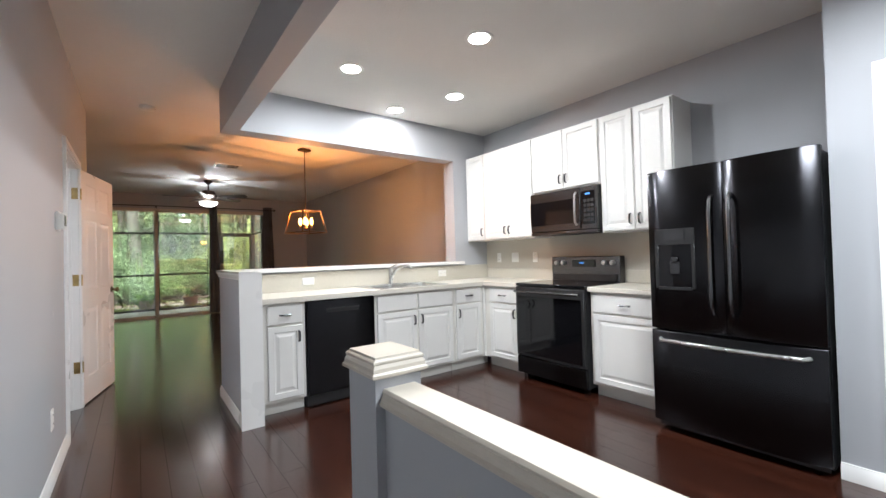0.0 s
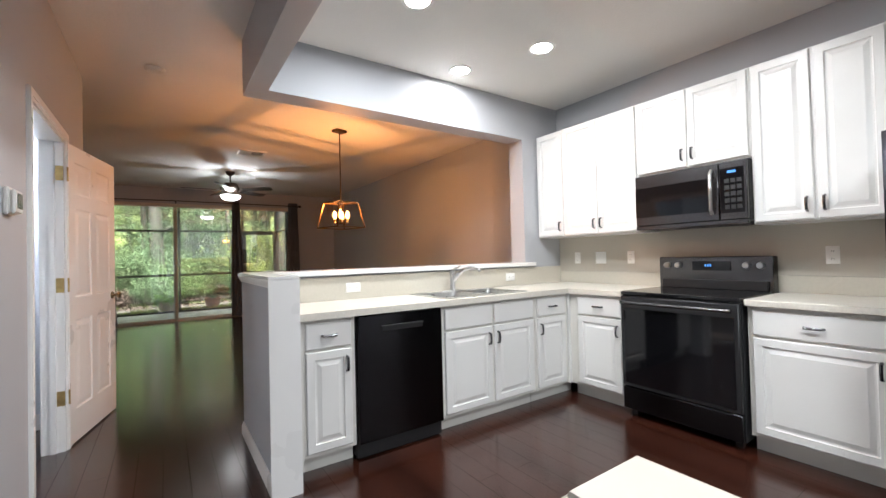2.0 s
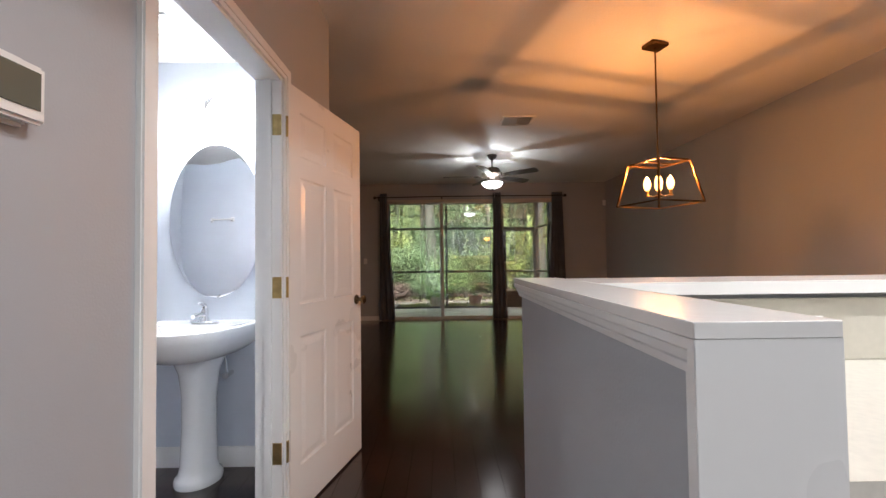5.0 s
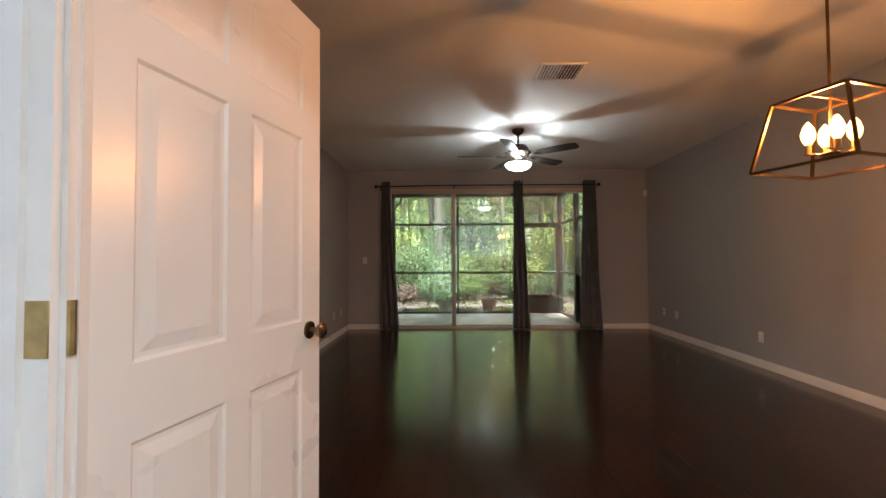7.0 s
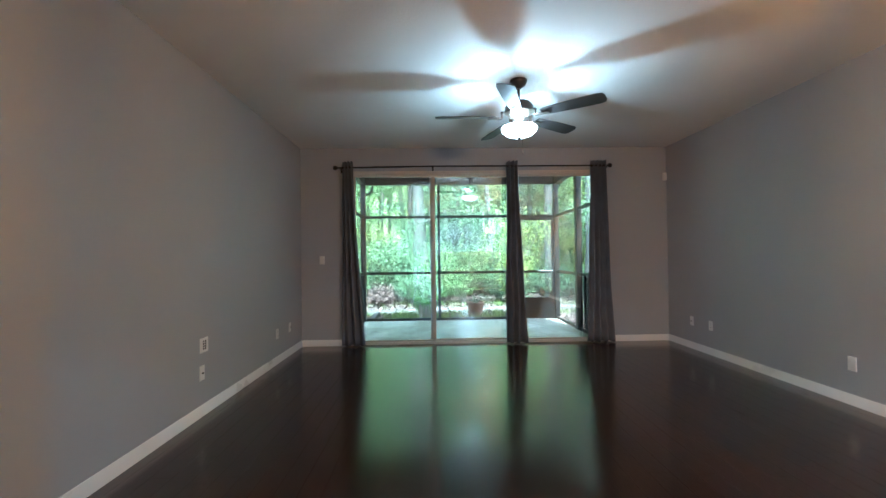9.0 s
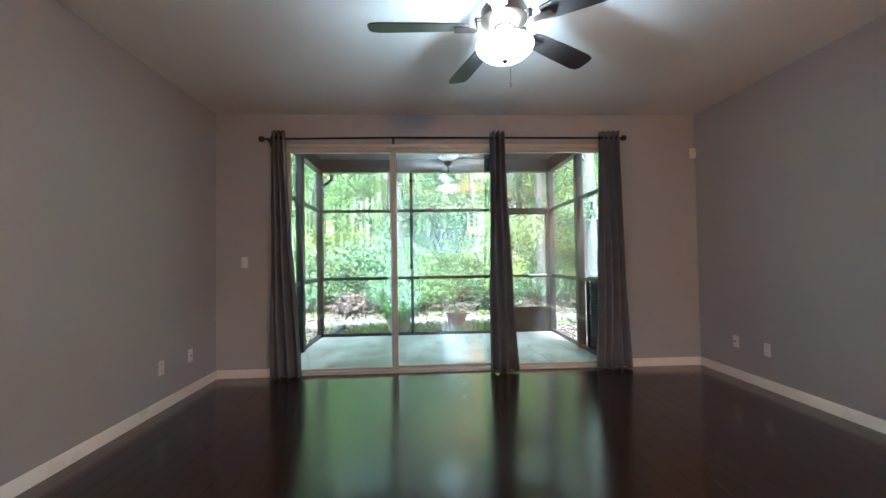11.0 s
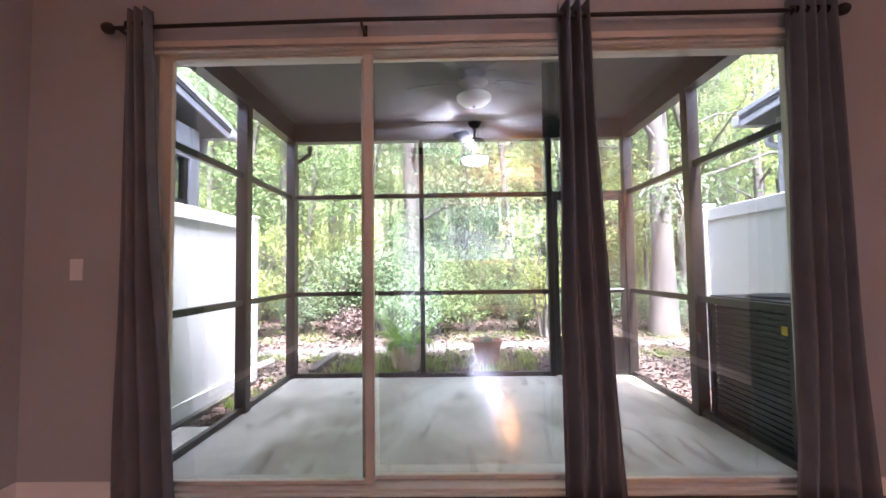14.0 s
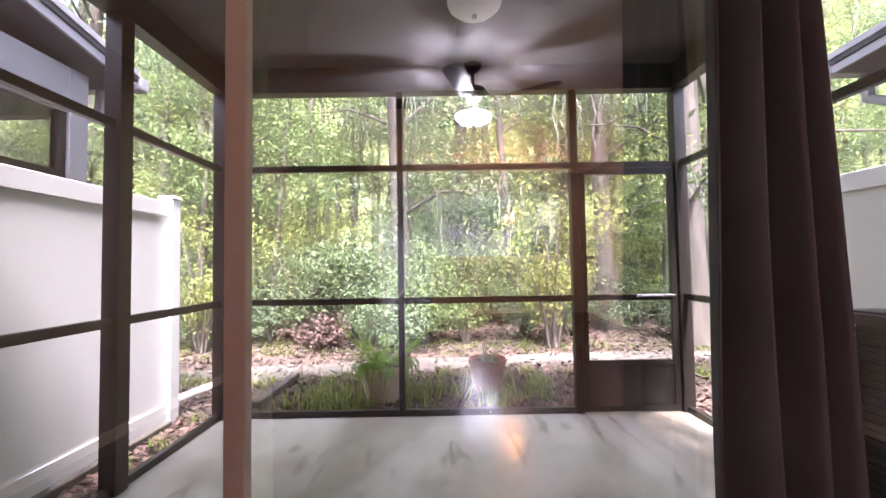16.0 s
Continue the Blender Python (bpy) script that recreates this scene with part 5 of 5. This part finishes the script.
part("top", boxes((-0.33, 0.33, -0.43, 0.43, 1.08, 1.12), bevel=0.012, seg=2), "steelside", ac)
part("fan_guard", lathe(bmesh.new(), [(0.26, 1.12), (0.25, 1.14), (0.10, 1.15), (0.02, 1.15)]), "steelside", ac)
part("label", boxes((-0.3105, -0.3065, -0.36, -0.31, 0.90, 0.96)), "yellow", ac, "yellow warning label")

dp = thing("drain_pipe", pose(-1.9, 14.35, GZ), "white drain pipe lying beside the fence", "pipe")
part("pipe", tube(bmesh.new(), [(-0.06, 0, 0.04), (0.05, 0.55, 0.04)], 0.045, 14), "vinyl", dp)
part("cap", tube(bmesh.new(), [(-0.075, -0.07, 0.04), (-0.058, 0.01, 0.04)], 0.052, 14), "vinyl", dp)
fb = thing("timber_edging", pose(-1.60, YB + 0.25, GZ), "dark weathered timber board at the fence foot", "edging")
part("board", boxes((-0.03, 0.03, 0, 2.55, -0.02, 0.06), bevel=0.01), "bark", fb)
st = thing("stepping_stone", pose(-1.36, 12.12, GZ), "pale square stepping stone in the mulch", "paving stone")
part("slab", boxes((-0.19, 0.16, -0.22, 0.26, -0.02, 0.05), bevel=0.012), "concrete", st)
eg = thing("garden_edging", pose(-1.0, 14.15, GZ), "weathered brown timber garden edging", "edging")
part("board", boxes((-0.05, 0.05, 0, 1.1, -0.02, 0.10), bevel=0.01), "bark", eg)


def chips(name, area, count, size, material, label, category, seed):
    """Loose flat bits on the ground; area is (x0, x1, y0, y1)."""
    rnd = random.Random(seed)
    verts, faces = [], []
    for _ in range(count):
        x, y = rnd.uniform(*area[:2]), rnd.uniform(*area[2:])
        z = ground_z(x, y) if y > 13.9 else GZ - 0.02
        z += rnd.uniform(0.01, 0.035)
        a, w, l = rnd.uniform(0, 6.3), size * rnd.uniform(0.25, 0.5), size * rnd.uniform(0.6, 1.3)
        t1, t2 = rnd.uniform(-0.6, 0.6), rnd.uniform(-0.6, 0.6)
        c, s = math.cos(a), math.sin(a)
        b = len(verts)
        for u, v in ((-l, -w * 0.4), (0, -w), (l, -w * 0.3), (l * 0.9, w * 0.5), (0, w), (-l, w * 0.5)):
            verts.append((x + (u * c - v * s) / 2, y + (u * s + v * c) / 2, z + (u * t1 + v * t2) / 2))
        faces.append(tuple(range(b, b + 6)))
    me = bpy.data.meshes.new(name)
    me.from_pydata(verts, [], faces)
    me.materials.append(M[material])
    return tagged(new(name, me), label, category, kind="stuff")


chips("bark_mulch", (-1.62, -1.13, 11.25, 13.95), 3200, 0.075, "mulch", "reddish bark mulch along the fence", "mulch", 4)
chips("bark_mulch", (2.99, 3.70, 11.25, 14.6), 3600, 0.075, "mulch", "reddish bark mulch beside the patio", "mulch", 5)
chips("bark_mulch", (-1.1, 3.0, 13.75, 15.1), 5200, 0.075, "mulch", "reddish bark mulch in the flower bed", "mulch", 6)
chips("leaf_litter", (-6, 8.5, 14.9, 18.5), 15000, 0.09, "litter", "fallen reddish-brown leaves along the path", "leaf litter", 7)
chips("leaf_litter", (-6, -1.1, 13.9, 14.95), 3500, 0.085, "litter", "fallen leaves and bark beyond the fence end", "leaf litter", 9)
chips("leaf_litter", (3.0, 8.0, 13.9, 14.95), 3500, 0.085, "litter", "fallen leaves and bark beside the patio corner", "leaf litter", 10)
chips("leaf_litter", (-10, 12, 18.5, 27), 9000, 0.12, "litter", "fallen brown leaves on the woodland ground", "leaf litter", 8)


def blades(name, spots, material, label, category, seed, h=(0.12, 0.3), n=26, spread=0.1, w=0.012):
    """Tufts of curved strap leaves at the given spots."""
    rnd = random.Random(seed)
    verts, faces = [], []
    for x, y in spots:
        z0 = ground_z(x, y) if y > 13.9 else GZ
        for _ in range(n):
            a, hh, lean = rnd.uniform(0, 6.3), rnd.uniform(*h), rnd.uniform(0.2, 0.9)
            px, py = x + rnd.gauss(0, spread * 0.5), y + rnd.gauss(0, spread * 0.5)
            c, s = math.cos(a), math.sin(a)
            b = len(verts)
            for k in range(4):
                u = k / 3
                r, z, ww = hh * lean * u * u, hh * (u - 0.35 * lean * u * u), w * (1 - u * 0.85)
                verts.append((px + c * r - s * ww, py + s * r + c * ww, z0 + z))
                verts.append((px + c * r + s * ww, py + s * r - c * ww, z0 + z))
            for k in range(3):
                faces.append((b + 2 * k, b + 2 * k + 1, b + 2 * k + 3, b + 2 * k + 2))
    me = bpy.data.meshes.new(name)
    me.from_pydata(verts, [], faces)
    me.materials.append(M[material])
    return tagged(new(name, me), label, category, kind="stuff")


rnd = random.Random(11)
blades("border_plants", [(rnd.uniform(-0.75, 1.9), rnd.uniform(13.95, 14.75)) for _ in range(58)], "leaf_c", "low strap-leaved border plants by the pots", "plants", 12, (0.10, 0.27), 12, 0.11, 0.013)
blades("grass", [(rnd.uniform(-5, 7), rnd.choice((rnd.uniform(14.9, 15.4), rnd.uniform(16.2, 17.6)))) for _ in range(420)], "grass", "sparse green grass along the path", "grass", 13, (0.04, 0.13), 14, 0.16, 0.006)
blades("grass", [(-1.5 + 0.3 * rnd.random(), 12.4 + 1.5 * rnd.random()) for _ in range(14)], "grass", "grass tufts in the mulch", "grass", 14, (0.05, 0.15), 14, 0.06, 0.005)


def pot(m, r, h, material, label, fluted):
    p = thing("flower_pot", m, label, "flower pot")
    bm = bmesh.new()
    seg = 48
    prof = [(r * 0.72, 0), (r * 0.92, h * 0.80), (r * 0.94, h * 0.84), (r, h * 0.85), (r * 1.02, h * 0.99), (r * 0.95, h), (r * 0.9, h * 0.88)]
    loops = []
    for i, (rr, z) in enumerate(prof):
        loops.append([bm.verts.new(((rr * (1 + (0.025 * (k % 2) if fluted and i < 2 else 0))) * math.cos(2 * math.pi * k / seg), (rr * (1 + (0.025 * (k % 2) if fluted and i < 2 else 0))) * math.sin(2 * math.pi * k / seg), z)) for k in range(seg)])
    for a, b in zip(loops, loops[1:]):
        for k in range(seg):
            f = bm.faces.new((a[k], a[(k + 1) % seg], b[(k + 1) % seg], b[k]))
            f.smooth = not fluted
    bm.faces.new(loops[0][::-1])
    part("wall", bm, material, p)
    part("soil", lathe(bmesh.new(), [(r * 0.905, h * 0.87), (r * 0.5, h * 0.9), (0.01, h * 0.9)], seg=24), "soil", p)
    return p


def frond(bm, base, az, length, droop, w):
    c, s = math.cos(az), math.sin(az)
    n = 26
    prev = None
    for k in range(n + 1):
        u = k / n
        r = length * (u * math.cos(droop * u))
        z = length * (0.9 * u - droop * u * u)
        p = Vector(base) + Vector((c * r, s * r, z))
        if prev is not None:
            d = (p - prev).normalized()
            side = Vector((-s, c, 0))
            lw = w * math.sin(math.pi * min(1, u * 0.9 + 0.12)) + 0.01
            for sg in (-1, 1):
                q = p + side * sg * lw + d * lw * 0.35 + Vector((0, 0, -lw * 0.2))
                m_ = (p + q) / 2
                a = [bm.verts.new(v) for v in (p, m_ + d * 0.009, q, m_ - d * 0.009)]
                bm.faces.new(a)
        prev = p


fp = pot(pose(0.195, 14.42, GZ + 0.0), 0.225, 0.37, "tanpot", "tan fluted plastic flower pot with a fern", True)
rnd = random.Random(21)
fern = thing("fern", pose(0.195, 14.42, GZ + 0.32), "bright green arching fern in the tan pot", "fern")
for k in range(44):
    bm = bmesh.new()
    frond(bm, (rnd.gauss(0, 0.04), rnd.gauss(0, 0.04), 0), rnd.uniform(0, 6.3), rnd.uniform(0.40, 0.80), rnd.choice((0.15, 0.55, 0.85, 1.05, 1.2, 1.35)), 0.06)
    part("frond", bm, "fern", fern)
tp = pot(pose(1.305, 14.66, GZ), 0.205, 0.37, "terra", "terracotta flower pot with sparse green shoots", False)
sh = thing("potted_shoots", pose(1.305, 14.66, GZ + 0.29), "thin green shoots in the terracotta pot", "plant")
for k in range(16):
    a = rnd.uniform(0, 6.3)
    hh, ln = rnd.uniform(0.18, 0.40), rnd.uniform(0.1, 1.1)
    bm = bmesh.new()
    prev = None
    for q in range(5):
        u = q / 4
        r, z, w = hh * ln * u * u + 0.05, hh * (u - 0.5 * ln * u * u), 0.010 * (1 - 0.85 * u)
        row = [bm.verts.new((math.cos(a) * r - math.sin(a) * w, math.sin(a) * r + math.cos(a) * w, z)), bm.verts.new((math.cos(a) * r + math.sin(a) * w, math.sin(a) * r - math.cos(a) * w, z))]
        if prev:
            bm.faces.new((prev[0], prev[1], row[1], row[0]))
        prev = row
    part("leaf", bm, "leaf_b", sh)


# ---- woodland ----
def leaf_cloud(name, clusters, per, size, spread, material, seed, flat=0.6):
    """A crown of many single leaves gathered in clusters of (x, y, z, r)."""
    r = np.random.RandomState(seed)
    cl = np.array(clusters)
    n = per * len(cl)
    idx = np.repeat(np.arange(len(cl)), per)
    d = r.normal(size=(n, 3))
    d /= np.linalg.norm(d, axis=1)[:, None]
    rad = cl[idx, 3] * r.uniform(0.25, 1.0, n) ** 0.6 * spread
    c = cl[idx, :3] + d * rad[:, None] * np.array([1, 1, flat])
    nrm = d * 0.6 + r.normal(size=(n, 3)) * 0.6 + np.array([0, 0, 0.6])
    nrm /= np.linalg.norm(nrm, axis=1)[:, None]
    t = np.cross(nrm, r.normal(size=(n, 3)))
    t /= np.linalg.norm(t, axis=1)[:, None]
    b = np.cross(nrm, t)
    L = size * r.uniform(0.6, 1.3, n)[:, None]
    Wd = L * 0.42
    v = np.stack([c - t * L * 0.5, c + b * Wd * 0.5 + nrm * L * 0.06, c + t * L * 0.5, c - b * Wd * 0.5 + nrm * L * 0.06], 1).reshape(-1, 3)
    f = np.arange(4 * n).reshape(n, 4)
    me = bpy.data.meshes.new(name)
    me.from_pydata(v.tolist(), [], f.tolist())
    me.materials.append(M[material])
    return me


def make_tree(seed, h, r0, crown_mat, crown_from, per, moss=False, label="", leaf=0.088):
    """A tapered trunk with limbs, a crown of separate leaves and, on some, hanging moss."""
    rnd = random.Random(seed)
    t = thing("tree", pose(0, 0, 0), label, "tree", "woodland trees")
    bm = bmesh.new()
    pts, rad = [], []
    dx, dy = rnd.uniform(-0.06, 0.06), rnd.uniform(-0.06, 0.06)
    for k in range(9):
        u = k / 8
        pts.append((dx * h * u * u + 0.06 * math.sin(5 * u + seed), dy * h * u * u, h * u - 0.15))
        rad.append(r0 * (1.35 if k == 0 else 1) * (1 - 0.78 * u))
    tube(bm, pts, rad, 10)
    clusters = []
    for k in range(20):
        u = rnd.uniform(crown_from, 0.98)
        i = min(7, int(u * 8))
        p = Vector(pts[i]).lerp(Vector(pts[i + 1]), u * 8 - i)
        a, L = rnd.uniform(0, 6.3), h * rnd.uniform(0.10, 0.24) * (1.15 - 0.5 * u)
        q = p + Vector((math.cos(a) * L, math.sin(a) * L, L * rnd.uniform(0.0, 0.7)))
        mid = (p + q) / 2 + Vector((0, 0, L * 0.12))
        tube(bm, [p, mid, q], [r0 * 0.26 * (1.1 - u), r0 * 0.16 * (1.1 - u), 0.008], 6, False)
        for w in (mid, q, q + Vector((rnd.gauss(0, 0.3), rnd.gauss(0, 0.3), rnd.gauss(0, 0.3)))):
            clusters.append((*w, rnd.uniform(0.5, 1.05)))
    part("trunk", bm, "bark", t)
    o = new("crown", leaf_cloud("crown", clusters, per, leaf, 1.0, crown_mat, seed))
    o.parent = t
    if moss:
        verts, faces = [], []
        for c in clusters[::2]:
            for _ in range(18):
                x, y, z = c[0] + rnd.gauss(0, 0.3), c[1] + rnd.gauss(0, 0.3), c[2]
                L, w, a = rnd.uniform(0.3, 1.3), rnd.uniform(0.004, 0.013), rnd.uniform(0, 3.1)
                b = len(verts)
                for q in range(4):
                    ww = w * (1 - q / 3.2) * rnd.uniform(0.7, 1.3)
                    ox = 0.05 * math.sin(3 * q + x * 9)
                    verts += [(x + ox - ww * math.cos(a), y - ww * math.sin(a), z - L * q / 3), (x + ox + ww * math.cos(a), y + ww * math.sin(a), z - L * q / 3)]
                faces += [(b + 2 * q, b + 2 * q + 1, b + 2 * q + 3, b + 2 * q + 2) for q in range(3)]
        me = bpy.data.meshes.new("moss")
        me.from_pydata(verts, [], faces)
        me.materials.append(M["moss"])
        mo = new("moss", me)
        mo.parent = t
        mo["label"] = "pale grey hanging moss"
    return t


def make_shrub(seed, h, w, material, per, label, leaf=0.075):
    rnd = random.Random(seed)
    t = thing("shrub", pose(0, 0, 0), label, "shrub", "woodland shrubs")
    bm = bmesh.new()
    clusters = []
    for k in range(12):
        a, L = rnd.uniform(0, 6.3), h * rnd.uniform(0.45, 1.0)
        q = Vector((math.cos(a) * w * rnd.uniform(0.2, 0.8), math.sin(a) * w * rnd.uniform(0.2, 0.8), L))
        mid = Vector((q.x * 0.35, q.y * 0.35, L * 0.55))
        tube(bm, [(rnd.gauss(0, 0.04), rnd.gauss(0, 0.04), -0.05), mid, q], [0.02, 0.012, 0.004], 5, False)
        clusters += [(*q, 0.24 * w + 0.12), (*(mid + Vector((rnd.gauss(0, 0.15), rnd.gauss(0, 0.15), 0))), 0.24 * w + 0.1)]
    part("stems", bm, "bark", t)
    o = new("foliage", leaf_cloud("foliage", clusters, per, leaf, 1.1, material, seed, 0.75))
    o.parent = t
    return t


tall = "tall woodland tree with a leafy crown"
trees = [make_tree(31, 11, 0.17, "leaf_a", 0.12, 170, False, tall), make_tree(32, 13, 0.22, "leaf_c", 0.20, 170, False, "tall yellow-green tree with spreading limbs"),
         make_tree(33, 9, 0.12, "leaf_b", 0.10, 170, False, tall), make_tree(34, 14, 0.26, "leaf_c", 0.22, 170, False, "tall sunlit tree with yellow-green leaves"),
         make_tree(35, 12, 0.20, "leaf_d", 0.14, 170, True, "dark green tree draped with grey moss"), make_tree(36, 7, 0.07, "leaf_a", 0.08, 150, False, "slender young tree with sparse leaves")]
shrubs = [make_shrub(41, 1.7, 1.1, "leaf_a", 115, "dense mid-green shrub in the understorey"), make_shrub(42, 2.4, 1.2, "leaf_b", 125, "tall blue-green shrub in the understorey"),
          make_shrub(43, 1.1, 0.9, "leaf_b", 70, "low green shrub at the wood's edge", 0.07), make_shrub(44, 2.0, 1.0, "leaf_c", 105, "yellow-green clump of young saplings"),
          make_shrub(45, 1.3, 1.0, "leaf_d", 110, "dark green shrub in the undergrowth"), make_shrub(46, 0.6, 0.5, "leaf_r", 75, "heap of reddish dead foliage", 0.085)]


def place(obs, seed, spots, scale=(0.8, 1.25)):
    rnd = random.Random(seed)
    used = set()
    for x, y, i in spots:
        s = rnd.uniform(*scale)
        m = pose(x, y, ground_z(x, y) - 0.02, rnd.uniform(-3, 3), rnd.uniform(-3, 3), rnd.uniform(0, 360)) @ Matrix.Scale(s, 4)
        if i not in used:
            used.add(i)
            obs[i].matrix_world = m
        else:
            copy_thing(obs[i], pose(0, 0, 0)).matrix_world = m


rnd = random.Random(51)
spots = []
for row, (y, step) in enumerate(((19.5, 1.5), (22.5, 1.7), (26, 2.0), (30, 1.9), (35, 2.2), (42, 2.6))):
    x = -0.62 * (y - 8) - 3
    while x < 0.75 * (y - 8) + 4:
        spots.append((x + rnd.uniform(-0.6, 0.6), y + rnd.uniform(-1.2, 1.2), rnd.choice((0, 2, 4, 5, 0, 2) if row < 2 else (0, 1, 2, 3, 4, 3, 1))))
        x += step * rnd.uniform(0.75, 1.25)
spots += [(4.9, 16.9, 4), (6.1, 18.2, 1), (-4.2, 18.4, 5), (4.3, 18.6, 4), (7.2, 20.0, 4), (-5.2, 20.5, 1)]
place(trees, 52, spots)
spots = []
for y, step, kinds in ((17.6, 0.95, (2, 4, 0, 2)), (18.8, 1.0, (0, 1, 2, 3, 4)), (20.4, 1.15, (1, 0, 3, 1)), (23, 1.5, (1, 3, 0)), (27, 2.0, (1, 3, 1)), (33, 2.6, (1, 3))):
    x = -0.6 * (y - 8) - 2
    while x < 0.7 * (y - 8) + 3:
        if not (y < 18 and 2.6 < x < 4.4):
            spots.append((x + rnd.uniform(-0.35, 0.35), y + rnd.uniform(-0.5, 0.5), rnd.choice(kinds)))
        x += step * rnd.uniform(0.8, 1.2)
x = -7.0
while x < 8.5:
    if abs(x + 1.15) > 0.5 and not 2.7 < x < 4.2:
        spots.append((x, 16.75 + rnd.uniform(-0.2, 0.3), rnd.choice((2, 4, 3, 2))))
    x += rnd.uniform(1.2, 2.4)
spots += [(-1.15, 16.9, 5), (-0.3, 16.9, 2), (0.5, 17.2, 0)]
place(shrubs, 53, spots)

# plain far wall of woods
bm = bmesh.new()
prev = None
for k in range(41):
    a = radians(-75 + 150 * k / 40)
    x, y = 1 + 62 * math.sin(a), 8 + 62 * math.cos(a)
    row = [bm.verts.new((x, y, -1)), bm.verts.new((x, y, 30 + 5 * noise.noise(Vector((k * 0.7, 0, 0)))))]
    if prev:
        bm.faces.new((prev[0], row[0], row[1], prev[1]))
    prev = row
M["farwood"] = mat("far_woods", (0.24, 0.29, 0.12), 1.0, 0, 0.55, 0.5, detail=12)
structure("backdrop", bm, "farwood", "far green woods", "backdrop")

# ---- floor planks ----
PW, PL = 0.128, 1.22
plank_mesh = mesh_of("plank", boxes((0.0003, PW - 0.0003, 0.0004, PL - 0.0004, -0.008, 0.0), bevel=0.0007), M["floor"])
rnd = random.Random(61)
rest_v, rest_f = [], []


def add_rest(x0, x1, y0, y1):
    b = len(rest_v)
    e = 0.0008
    rest_v.extend([(x0, y0, -0.008), (x1, y0, -0.008), (x1, y1, -0.008), (x0, y1, -0.008), (x0 + e, y0 + e, 0), (x1 - e, y0 + e, 0), (x1 - e, y1 - e, 0), (x0 + e, y1 - e, 0)])
    rest_f.extend([(b + 4, b + 5, b + 6, b + 7), (b, b + 1, b + 5, b + 4), (b + 1, b + 2, b + 6, b + 5), (b + 2, b + 3, b + 7, b + 6), (b + 3, b, b + 4, b + 7)])


ncol = int((XR - (-2.69)) / PW) + 1
made = 0
for c in range(ncol):
    x0 = -2.69 + c * PW
    x1 = min(x0 + PW, XR)
    lo = -3.0 if x0 > XH - 0.13 else 3.5
    hi = YB if x0 >= XL - 0.05 else 5.34
    y = lo - rnd.uniform(0, PL)
    while y < hi:
        ya, yb = max(y, lo), min(y + PL, hi)
        if yb - ya > 0.02:
            if made < 300 and ya > 3.6 and -1.3 < x0 < 3.3 and x1 - x0 > PW - 0.001:
                o = new("plank", plank_mesh)
                o.parent = floor
                o.location, o.scale = (x0, ya, 0), (1, (yb - ya) / PL, 1)
                made += 1
            else:
                add_rest(x0, x1, ya, yb)
        y += PL
me = bpy.data.meshes.new("planks")
me.from_pydata(rest_v, [], rest_f)
me.materials.append(M["floor"])
o = new("planks", me)
o.parent = floor
o["kind"] = "stuff"
